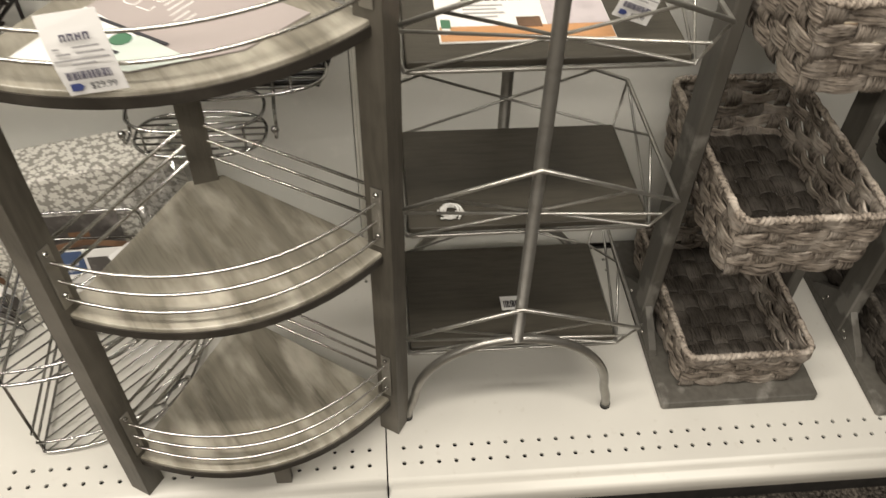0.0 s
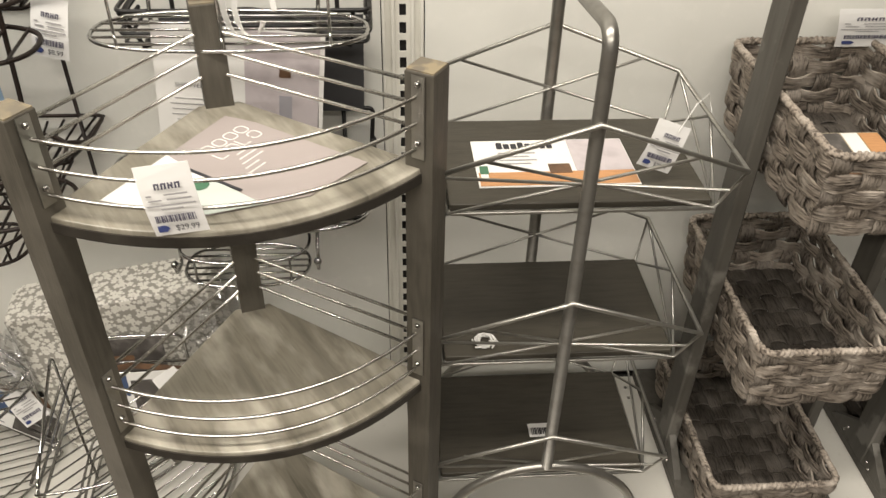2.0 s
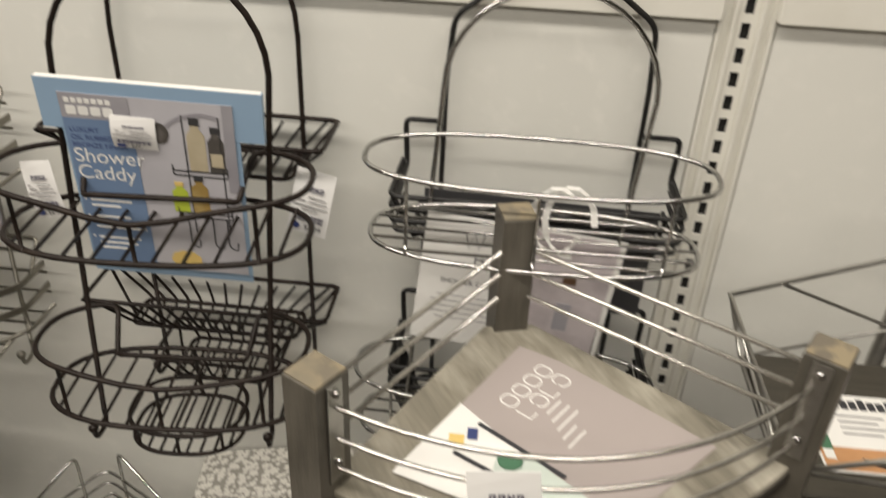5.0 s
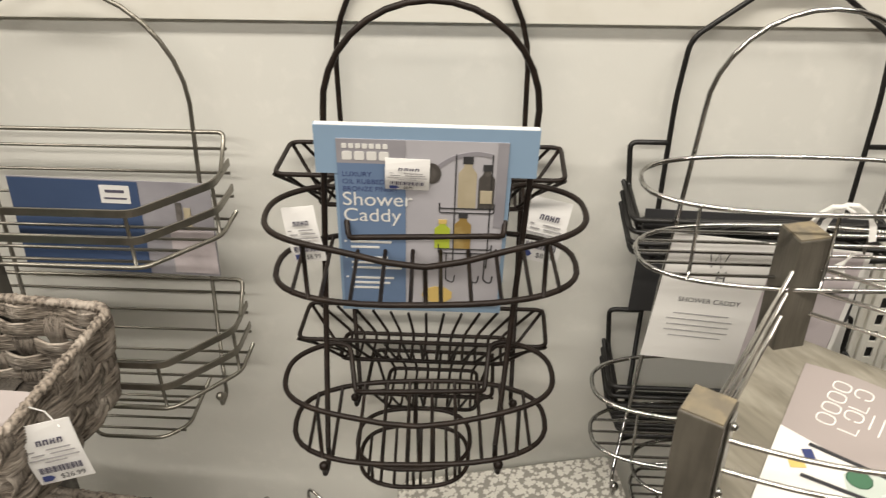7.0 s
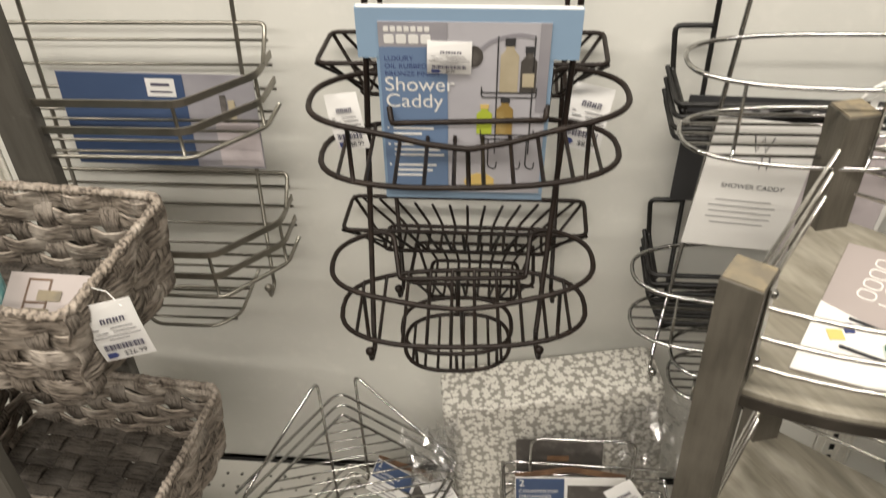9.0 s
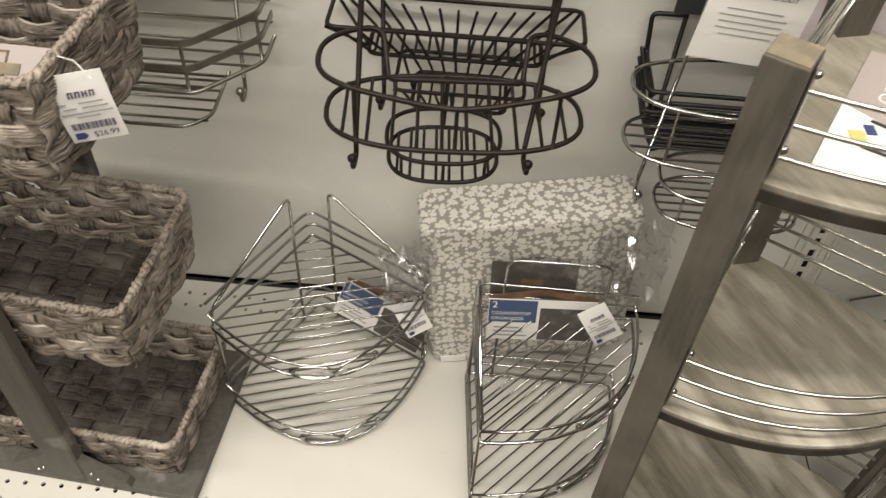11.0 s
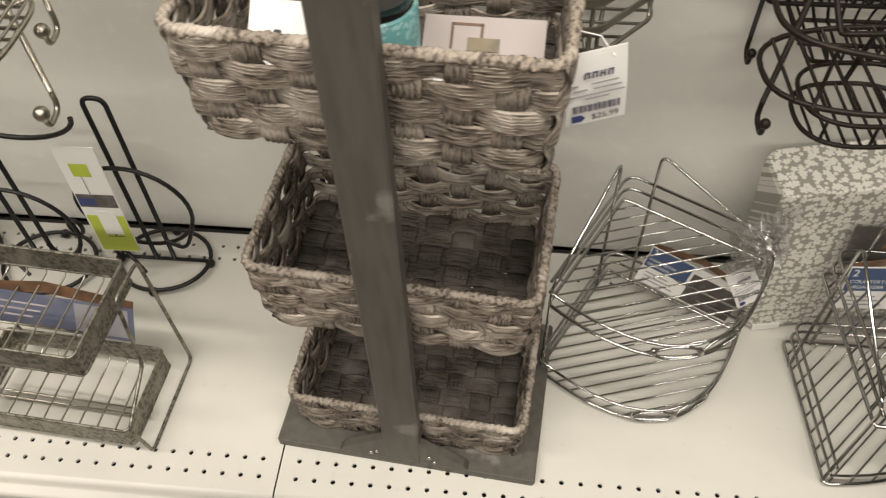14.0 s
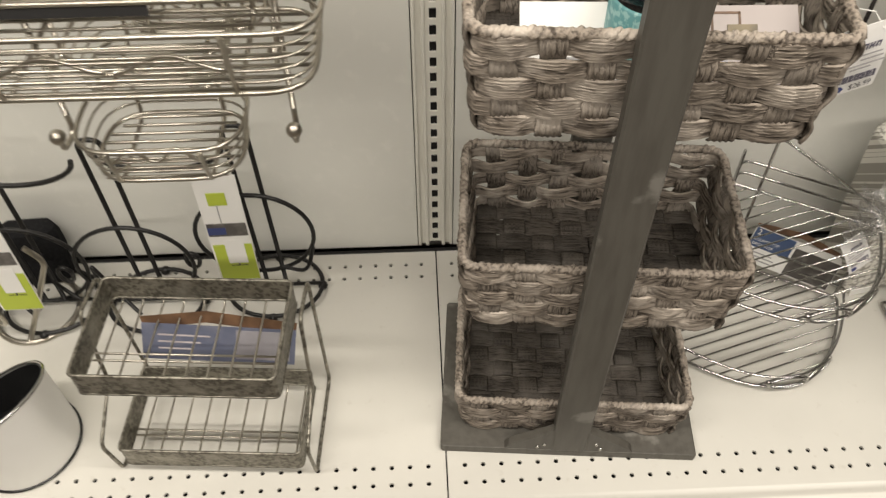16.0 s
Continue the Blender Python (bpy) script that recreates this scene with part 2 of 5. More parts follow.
def floral_material():
    m = bpy.data.materials.new("grey_fabric_white_flowers")
    m.use_nodes = True
    t = m.node_tree
    n, l = t.nodes, t.links
    b = n["Principled BSDF"]
    b.inputs["Roughness"].default_value = 0.55
    b.inputs["Coat Weight"].default_value = 0.5
    b.inputs["Coat Roughness"].default_value = 0.15
    co = n.new("ShaderNodeTexCoord")
    sep = n.new("ShaderNodeSeparateXYZ")
    l.new(co.outputs["Object"], sep.inputs[0])

    def calc(op, *args):
        k = n.new("ShaderNodeMath")
        k.operation = op
        for i, v in enumerate(args):
            if isinstance(v, (int, float)):
                k.inputs[i].default_value = v
            else:
                l.new(v, k.inputs[i])
        return k.outputs[0]

    # the print runs over the front and on over the top
    flat = n.new("ShaderNodeCombineXYZ")
    l.new(sep.outputs["X"], flat.inputs["X"])
    l.new(calc("ADD", sep.outputs["Z"], sep.outputs["Y"]), flat.inputs["Y"])
    masks = []
    for scale, radius, shift in ((74, 0.0062, 0.0), (104, 0.0034, 0.37)):
        at = n.new("ShaderNodeVectorMath")
        at.inputs[1].default_value = (shift, shift, 0)
        l.new(flat.outputs[0], at.inputs[0])
        v = n.new("ShaderNodeTexVoronoi")
        v.voronoi_dimensions = "2D"
        v.inputs["Scale"].default_value = scale
        v.inputs["Randomness"].default_value = 0.72
        l.new(at.outputs[0], v.inputs["Vector"])
        away = n.new("ShaderNodeVectorMath")
        away.operation = "SUBTRACT"
        l.new(at.outputs[0], away.inputs[0])
        l.new(v.outputs["Position"], away.inputs[1])
        ends = n.new("ShaderNodeSeparateXYZ")
        l.new(away.outputs[0], ends.inputs[0])
        far = calc("SQRT", calc("ADD", calc("MULTIPLY", ends.outputs["X"], ends.outputs["X"]), calc("MULTIPLY", ends.outputs["Y"], ends.outputs["Y"])))
        turn = n.new("ShaderNodeSeparateXYZ")
        l.new(v.outputs["Color"], turn.inputs[0])
        angle = calc("MULTIPLY_ADD", turn.outputs["X"], 6.0, calc("ARCTAN2", ends.outputs["Y"], ends.outputs["X"]))
        lobe = calc("MULTIPLY_ADD", calc("ABSOLUTE", calc("COSINE", calc("MULTIPLY", angle, 2.5))), 0.42, 0.58)
        size = calc("MULTIPLY", lobe, calc("MULTIPLY_ADD", turn.outputs["Y"], radius * 0.35, radius * 0.75))
        masks.append(calc("DIVIDE", far, size))
    r = n.new("ShaderNodeMapRange")
    r.inputs["From Min"].default_value, r.inputs["From Max"].default_value = 0.92, 1.08
    l.new(calc("MINIMUM", masks[0], masks[1]), r.inputs["Value"])
    mix = n.new("ShaderNodeMix")
    mix.data_type = "RGBA"
    l.new(r.outputs["Result"], mix.inputs["Factor"])
    mix.inputs["A"].default_value = (0.68, 0.66, 0.60, 1)
    mix.inputs["B"].default_value = (0.30, 0.285, 0.25, 1)
    l.new(mix.outputs["Result"], b.inputs["Base Color"])
    return m


def carpet_material():
    m = bpy.data.materials.new("speckled_store_carpet")
    m.use_nodes = True
    t = m.node_tree
    n, l = t.nodes, t.links
    b = n["Principled BSDF"]
    b.inputs["Roughness"].default_value = 0.95
    b.inputs["Specular IOR Level"].default_value = 0.1
    co = n.new("ShaderNodeTexCoord")
    a = n.new("ShaderNodeTexNoise")
    a.inputs["Scale"].default_value = 170
    a.inputs["Detail"].default_value = 3
    l.new(co.outputs["Object"], a.inputs["Vector"])
    big = n.new("ShaderNodeTexNoise")
    big.inputs["Scale"].default_value = 26
    l.new(co.outputs["Object"], big.inputs["Vector"])
    s = n.new("ShaderNodeMath")
    s.operation = "MULTIPLY_ADD"
    s.inputs[1].default_value = 0.35
    l.new(big.outputs["Fac"], s.inputs[0])
    l.new(a.outputs["Fac"], s.inputs[2])
    ramp = n.new("ShaderNodeValToRGB")
    e = ramp.color_ramp.elements
    e[0].position, e[0].color = 0.52, (0.032, 0.028, 0.024, 1)
    e[1].position, e[1].color = 0.92, (0.34, 0.30, 0.25, 1)
    mid = ramp.color_ramp.elements.new(0.68)
    mid.color = (0.115, 0.10, 0.085, 1)
    l.new(s.outputs[0], ramp.inputs["Fac"])
    l.new(ramp.outputs["Color"], b.inputs["Base Color"])
    bp = n.new("ShaderNodeBump")
    bp.inputs["Strength"].default_value = 0.9
    bp.inputs["Distance"].default_value = 0.004
    l.new(a.outputs["Fac"], bp.inputs["Height"])
    l.new(bp.outputs["Normal"], b.inputs["Normal"])
    return m


def film_material():
    m = bpy.data.materials.new("clear_crinkled_film")
    m.use_nodes = True
    t = m.node_tree
    n, l = t.nodes, t.links
    n.remove(n["Principled BSDF"])
    clear = n.new("ShaderNodeBsdfTransparent")
    clear.inputs["Color"].default_value = (0.97, 0.97, 0.97, 1)
    gloss = n.new("ShaderNodeBsdfGlossy")
    gloss.inputs["Roughness"].default_value = 0.16
    mix = n.new("ShaderNodeMixShader")
    mix.inputs["Fac"].default_value = 0.30
    l.new(clear.outputs[0], mix.inputs[1])
    l.new(gloss.outputs[0], mix.inputs[2])
    l.new(mix.outputs[0], n["Material Output"].inputs["Surface"])
    return m


FLORAL = floral_material()
CARPET = carpet_material()
FILM = film_material()


# ---- building tools ----
class Geo:
    """A mesh in the making."""

    def __init__(self):
        self.v, self.f, self.smooth = [], [], []

    def add(self, verts, faces, smooth=False):
        k = len(self.v)
        self.v += [tuple(p) for p in verts]
        self.f += [tuple(i + k for i in q) for q in faces]
        self.smooth += [smooth] * len(faces)
        return self

    def tube(self, pts, r, closed=False, sides=6, flat=None):
        """A round rod along pts; flat=(across, up): a bar of that section instead."""
        p = [Vector(q) for q in pts]
        p = [q for i, q in enumerate(p) if i == 0 or (q - p[i - 1]).length > 1e-6]
        if closed and (p[0] - p[-1]).length < 1e-6:
            p.pop()
        n = len(p)
        verts, faces = [], []
        prev = None
        for i in range(n):
            a = p[i - 1] if (i or closed) else p[0]
            b = p[(i + 1) % n] if (i < n - 1 or closed) else p[-1]
            d = (b - a).normalized() if (b - a).length > 1e-9 else Vector((0, 0, 1))
            if prev is None or flat:
                up = Vector((0, 0, 1)) if abs(d.z) < 0.9 else Vector((0, 1, 0))
                u = d.cross(up).normalized()
            else:
                u = (prev - d * prev.dot(d)).normalized()
            w = u.cross(d).normalized()
            prev = u
            if flat:
                for s, h in ((-1, -1), (1, -1), (1, 1), (-1, 1)):
                    verts.append(p[i] + u * s * flat[0] / 2 + w * h * flat[1] / 2)
            else:
                for k in range(sides):
                    c = 2 * math.pi * k / sides
                    verts.append(p[i] + (u * math.cos(c) + w * math.sin(c)) * r)
        m = 4 if flat else sides
        for i in range(n if closed else n - 1):
            for k in range(m):
                faces.append((i * m + k, i * m + (k + 1) % m, (i + 1) % n * m + (k + 1) % m, (i + 1) % n * m + k))
        if not closed:
            faces.append(tuple(range(m)))
            faces.append(tuple((n - 1) * m + k for k in reversed(range(m))))
        return self.add(verts, faces, not flat)

    def ball(self, c, r, seg=10, rings=6):
        verts = [(c[0], c[1], c[2] - r)]
        for j in range(1, rings):
            a = math.pi * j / rings
            for k in range(seg):
                b = 2 * math.pi * k / seg
                verts.append((c[0] + r * math.sin(a) * math.cos(b), c[1] + r * math.sin(a) * math.sin(b), c[2] - r * math.cos(a)))
        verts.append((c[0], c[1], c[2] + r))
        faces = [(0, 1 + (k + 1) % seg, 1 + k) for k in range(seg)]
        for j in range(rings - 2):
            for k in range(seg):
                a, b = 1 + j * seg + k, 1 + j * seg + (k + 1) % seg
                faces.append((a, b, b + seg, a + seg))
        e = len(verts) - 1
        faces += [(e, e - seg + k, e - seg + (k + 1) % seg) for k in range(seg)]
        return self.add(verts, faces, True)

    def prism(self, outline, z0, z1, bevel=0.0):
        """An upright block with that outline (anticlockwise from above); bevel rounds its upper and lower rim."""
        n = len(outline)
        c = Vector((sum(p[0] for p in outline) / n, sum(p[1] for p in outline) / n))
        layers = [(z0, 0), (z1, 0)] if not bevel else [(z0, 1), (z0 + bevel * 0.3, 0.3), (z0 + bevel, 0), (z1 - bevel, 0), (z1 - bevel * 0.3, 0.3), (z1, 1)]
        verts = []
        for z, k in layers:
            for x, y in outline:
                d = Vector((x, y)) - c
                d = d * (1 - bevel * k / max(d.length, 1e-6))
                verts.append((c.x + d.x, c.y + d.y, z))
        faces = [tuple(reversed(range(n))), tuple((len(layers) - 1) * n + i for i in range(n))]
        for j in range(len(layers) - 1):
            for i in range(n):
                faces.append((j * n + i, j * n + (i + 1) % n, (j + 1) * n + (i + 1) % n, (j + 1) * n + i))
        return self.add(verts, faces)

    def box(self, x0, x1, y0, y1, z0, z1, bevel=0.0):
        b = min(bevel, (x1 - x0) / 3, (y1 - y0) / 3)
        if b:
            o = [(x0 + b, y0), (x1 - b, y0), (x1, y0 + b), (x1, y1 - b), (x1 - b, y1), (x0 + b, y1), (x0, y1 - b), (x0, y0 + b)]
        else:
            o = [(x0, y0), (x1, y0), (x1, y1), (x0, y1)]
        return self.prism(o, z0, z1, min(bevel, (z1 - z0) / 3))

    def weld(self):
        """Joins points that coincide."""
        seen, index, verts = {}, [], []
        for p in self.v:
            key = (round(p[0], 5), round(p[1], 5), round(p[2], 5))
            if key not in seen:
                seen[key] = len(verts)
                verts.append(p)
            index.append(seen[key])
        self.v, self.f = verts, [tuple(index[i] for i in q) for q in self.f]
        return self

    def turn(self, m):
        self.v = [tuple(m @ Vector(p)) for p in self.v]
        return self


def mesh_object(name, geo, mat):
    me = bpy.data.meshes.new(name)
    me.from_pydata(geo.v, [], geo.f)
    me.polygons.foreach_set("use_smooth", geo.smooth)
    me.materials.append(mat)
    me.update()
    return new(name, me)


def part(name, geo, mat, parent, label=""):
    """One mesh under a thing or a part; geo is given in the thing's own space."""
    ob = mesh_object(name, geo, mat)
    ob.parent = parent
    if name in ("small_print", "barcode", "printed_mark", "printed_title", "printed_caddy"):
        tagged(ob, kind="stuff")
    return tagged(ob, label)


def thing(name, place, label, category, group="", turn=(0, 0, 0)):
    ob = new(name)
    ob.empty_display_size = 0.05
    ob.matrix_basis = pose(*place, *turn)
    return tagged(ob, label, category, group)


def structure(name, geo, mat, label):
    return tagged(mesh_object(name, geo, mat), label, kind="structure")


def fillet(pts, r, n=4, closed=False):
    """Rounds the corners of a broken line."""
    p = [Vector(q) for q in pts]
    out = []
    m = len(p)
    for i in range(m):
        if not closed and i in (0, m - 1):
            out.append(p[i])
            continue
        a, b, c = p[i - 1], p[i], p[(i + 1) % m]
        k = min(r, (a - b).length * 0.45, (c - b).length * 0.45)
        s, e = b + (a - b).normalized() * k, b + (c - b).normalized() * k
        for j in range(n + 1):
            t = j / n
            out.append(s * (1 - t) ** 2 + b * 2 * t * (1 - t) + e * t * t)
    return out


def arc(c, rx, ry, a0, a1, n, z=0.0):
    return [(c[0] + rx * math.cos(radians(a0 + (a1 - a0) * i / n)), c[1] + ry * math.sin(radians(a0 + (a1 - a0) * i / n)), z) for i in range(n + 1)]


def letters(text, size, mat, parent, x, y, z, name="lettering", turn=0.0, label=""):
    """Printed words lying in the thing's own x-y plane, starting at x, y."""
    cu = bpy.data.curves.new("lettering", "FONT")
    cu.body, cu.size = text, size
    tmp = bpy.data.objects.new("lettering", cu)
    scene.collection.objects.link(tmp)
    bpy.context.view_layer.update()
    me = bpy.data.meshes.new_from_object(tmp.evaluated_get(bpy.context.evaluated_depsgraph_get()))
    bpy.data.objects.remove(tmp)
    me.transform(pose(x, y, z, 0, 0, turn))
    me.materials.clear()
    me.materials.append(mat)
    me.name = name
    ob = new(name, me)
    ob.parent = parent
    return tagged(ob, label)


def frame_of(origin, right, up):
    """The pose whose x runs along right and whose y runs along up."""
    x = Vector(right).normalized()
    y = Vector(up)
    y = (y - x * y.dot(x)).normalized()
    z = x.cross(y)
    m = Matrix((x, y, z)).transposed().to_4x4()
    m.translation = origin
    return m


def flat_patch(x0, x1, y0, y1, z):
    return Geo().box(x0, x1, y0, y1, z, z + 0.0004)


# ---- the large structure ----
DECK_Z, FRONT, WALL = 0.20, 0.52, 0.97
SEAMS = [-2.438, -1.219, 0.0, 1.219, 2.438]
PITCH = 0.0254

structure("floor", Geo().box(-4.0, 4.0, -3.0, 1.4, -0.02, 0.0), CARPET, "dark speckled low-pile store carpet in front of the shelving")
# Unseen ceiling and walls added to close the room and shape bounce and reflections.
structure("ceiling", Geo().box(-4.0, 4.0, -3.0, 1.4, 3.2, 3.25), CEILING, "unseen white ceiling added to close the room")
structure("wall_south", Geo().box(-4.0, 4.0, -3.1, -3.0, 0, 3.2), FAR_WALL, "dull unseen wall added behind the aisle")
structure("wall_east", Geo().box(4.0, 4.1, -3.0, 1.4, 0, 3.2), FAR_WALL, "dull unseen wall added at the aisle's end")
structure("wall_west", Geo().box(-4.1, -4.0, -3.0, 1.4, 0, 3.2), FAR_WALL, "dull unseen wall added at the aisle's other end")
structure("wall_north", Geo().box(-4.0, 4.0, 1.02, 1.4, 0, 3.2), FAR_WALL, "unseen wall added behind the shelving boards")
structure("baseboard", Geo().box(-2.5, 2.5, 0.555, 0.575, 0.0, 0.158), KICK, "recessed kick plate under the shelf deck, blackened for the shadow there")


def deck_geo(x0, x1):
    """A steel base deck: two rows of round holes along its front and its back, and a stepped front lip."""
    g = Geo()
    x0, x1 = x0 + 0.0011, x1 - 0.0011
    rows = [0.5445, 0.5699, 0.9050, 0.9304]
    n = 47
    first = (x0 + x1) / 2 - PITCH * (n - 1) / 2
    h, r = PITCH / 2, 0.0034
    for y in rows:
        for i in range(n):
            cx = first + i * PITCH
            sq = [(h, 0), (h, h), (0, h), (-h, h), (-h, 0), (-h, -h), (0, -h), (h, -h)]
            vs = [(cx + a, y + b, DECK_Z) for a, b in sq]
            ring = [(cx + r * math.cos(math.pi * k / 4), y + r * math.sin(math.pi * k / 4), DECK_Z) for k in range(8)]
            low = [(p[0], p[1], DECK_Z - 0.004) for p in ring]
            fs = []
            for k in range(8):
                j = (k + 1) % 8
                fs.append((k, j, 8 + j, 8 + k))
                fs.append((8 + k, 8 + j, 16 + j, 16 + k))
            g.add(vs + ring + low, fs)
    a, b = first - h, first + (n - 1) * PITCH + h

    def quad(xa, xb, ya, yb):
        g.add([(xa, ya, DECK_Z), (xb, ya, DECK_Z), (xb, yb, DECK_Z), (xa, yb, DECK_Z)], [(0, 1, 2, 3)])

    for ya, yb in ((0.522, rows[0] - h), (rows[1] + h, rows[2] - h), (rows[3] + h, 0.958)):
        quad(x0, x1, ya, yb)
    for ya, yb in ((rows[0] - h, rows[1] + h), (rows[2] - h, rows[3] + h)):
        quad(x0, a, ya, yb)
        quad(b, x1, ya, yb)
    prof = [(0.522, 0.2), (0.5165, 0.1985), (0.513, 0.1945), (0.5115, 0.188), (0.509, 0.1858), (0.500, 0.1850), (0.4965, 0.1825), (0.4955, 0.178), (0.4955, 0.1535), (0.4975, 0.151), (0.506, 0.150), (0.506, 0.146)]
    vs = [(x, y, z) for y, z in prof for x in (x0, x1)]
    g.add(vs, [(2 * i, 2 * i + 1, 2 * i + 3, 2 * i + 2)[::-1] for i in range(len(prof) - 1)], True)
    for x, rev in ((x0, False), (x1, True)):
        q = [(x, y, z) for y, z in prof] + [(x, 0.958, 0.2), (x, 0.958, 0.19), (x, 0.522, 0.146)]
        f = tuple(range(len(q)))
        g.add(q, [f[::-1] if rev else f])
    return g


for k in range(4):
    structure("shelf_deck", deck_geo(SEAMS[k], SEAMS[k + 1]).weld(), DECK, "white enamelled steel shelf deck with rows of round holes")
# Black boxes added as the shade below the deck holes and the back gap.
structure("deck_shade_fill", Geo().box(-2.43, 2.43, 0.53, 0.965, 0.172, 0.186), SHADE_FILL, "black fill for the shade in the hollow under the shelf deck")
structure("back_gap_shade", Geo().box(-2.43, 2.43, 0.9585, 0.966, 0.19, 0.199), SHADE_FILL, "black fill for the shade in the gap between the deck and the back boards")

for k in range(4):
    structure("back_panel", Geo().box(SEAMS[k] + 0.030, SEAMS[k + 1] - 0.030, WALL, WALL + 0.012, 0.203, 2.1), PANEL, "smooth cream painted back board of the shelving")
    structure("trim", Geo().box(SEAMS[k] + 0.026, SEAMS[k + 1] - 0.026, WALL - 0.010, WALL - 0.0005, 1.126, 1.160, 0.002), UPRIGHT, "thin white steel rail across the back boards")


def upright_geo(x):
    g = Geo()
    y, w, hw, hh = WALL + 0.001, 0.0105, 0.0046, 0.0082
    z = 0.212
    while z < 2.05:
        c = z + PITCH / 2
        vs = [(x - w, y, z), (x + w, y, z), (x + w, y, z + PITCH), (x - w, y, z + PITCH), (x - hw, y, c - hh), (x + hw, y, c - hh), (x + hw, y, c + hh), (x - hw, y, c + hh)]
        vs += [(p[0], y + 0.0025, p[2]) for p in vs[4:]]
        fs = [(0, 1, 5, 4), (1, 2, 6, 5), (2, 3, 7, 6), (3, 0, 4, 7), (4, 5, 9, 8), (5, 6, 10, 9), (6, 7, 11, 10), (7, 4, 8, 11)]
        g.add(vs, fs)
        z += PITCH
    for s in (-1, 1):
        xa, xb = sorted((x + s * 0.0105, x + s * 0.0160))
        g.box(xa, xb, WALL - 0.003, WALL + 0.01, 0.205, 2.1, 0.001)
        xa, xb = sorted((x + s * 0.0160, x + s * 0.0235))
        g.box(xa, xb, WALL + 0.003, WALL + 0.012, 0.205, 2.1)
        xa, xb = sorted((x + s * 0.0235, x + s * 0.0285))
        g.box(xa, xb, WALL - 0.002, WALL + 0.012, 0.205, 2.1, 0.001)
    return g


for x in SEAMS:
    structure("upright", upright_geo(x).weld(), UPRIGHT, "white slotted steel upright between the back boards")
    # Black box added as the shade seen through the slots.
    structure("upright_shade_fill", Geo().box(x - 0.0102, x + 0.0102, WALL + 0.006, WALL + 0.014, 0.205, 2.1), SHADE_FILL, "black fill for the shade in the hollow behind the upright's slots")


# ---- printed cards and price tickets ----
def price_ticket(place, right, up, price, w=0.062, h=0.082, label="white paper price ticket with a printed barcode", string=None):
    ob = new("price_ticket")
    ob.matrix_basis = frame_of(place, right, up)
    tagged(ob, label, "price tag", "price tickets")
    n = 7
    vs, fs = [], []
    for j in range(n):
        y = h * j / (n - 1)
        bend = 0.0035 * math.sin(math.pi * j / (n - 1))
        vs += [(0, y, bend), (w, y, bend * 0.6), (w, y, bend * 0.6 - 0.0005), (0, y, bend - 0.0005)]
    for j in range(n - 1):
        a, b = 4 * j, 4 * j + 4
        fs += [(a, a + 1, b + 1, b), (a + 3, b + 3, b + 2, a + 2), (a + 1, a + 2, b + 2, b + 1), (a, b, b + 3, a + 3)]
    fs += [(3, 2, 1, 0), tuple(4 * n - 4 + k for k in range(4))]
    part("ticket", Geo().add(vs, fs), TAG, ob)
    z = 0.0042
    logo = Geo()
    for i in range(4):
        x0, y0, a, b = w * (0.29 + 0.125 * i), h * 0.69, w * 0.10, h * 0.085
        g1 = [(x0, y0), (x0 + w * 0.03, y0), (x0 + w * 0.045, y0 + b), (x0 + w * 0.015, y0 + b)]
        logo.prism(g1, z, z + 0.0003)
        logo.prism([(p[0] + w * 0.062, p[1]) for p in g1], z, z + 0.0003)
        top = y0 + (b * 0.75 if i != 2 else b * 0.4)
        logo.prism([(x0 + w * 0.02, top), (x0 + a, top), (x0 + a, top + h * 0.022), (x0 + w * 0.02, top + h * 0.022)], z + 0.0001, z + 0.0004)
    part("printed_mark", logo, DARKINK, ob)
    lines = Geo()
    for y, a, b in ((0.60, 0.10, 0.2), (0.60, 0.42, 0.85), (0.53, 0.12, 0.35), (0.53, 0.45, 0.9), (0.455, 0.05, 0.95), (0.40, 0.3, 0.7)):
        lines.box(w * a, w * b, h * y, h * (y + 0.022), z, z + 0.0003)
    part("small_print", lines, GREYINK, ob)
    bars = Geo()
    x = w * 0.12
    k = 0
    while x < w * 0.86:
        d = (0.0007, 0.0012, 0.0005, 0.0016)[k % 4]
        bars.box(x, x + d, h * 0.215, h * 0.315, z - 0.001, z - 0.0006)
        x += d + (0.0006, 0.0009, 0.0012)[k % 3]
        k += 1
    part("barcode", bars, DARKINK, ob)
    part("price_arrow", Geo().prism([(w * 0.10, h * 0.07), (w * 0.26, h * 0.07), (w * 0.32, h * 0.115), (w * 0.26, h * 0.16), (w * 0.10, h * 0.16)], 0.0022, 0.0026), NAVY, ob)
    if price:
        letters(price, h * 0.115, INK, ob, w * 0.42, h * 0.075, 0.0026, "price", label="printed price " + price)
    if string:
        inv = ob.matrix_basis.inverted()
        part("string", Geo().tube([inv @ Vector(p) for p in string], 0.0006, sides=5), WHITEPLASTIC, ob)
    return ob


def card_thing(name, place, right, up, w, h, mat, label, category="card", thick=0.0012):
    ob = new(name)
    ob.matrix_basis = frame_of(place, right, up)
    tagged(ob, label, category)
    part("card", Geo().box(0, w, 0, h, -thick, 0), mat, ob)
    return ob


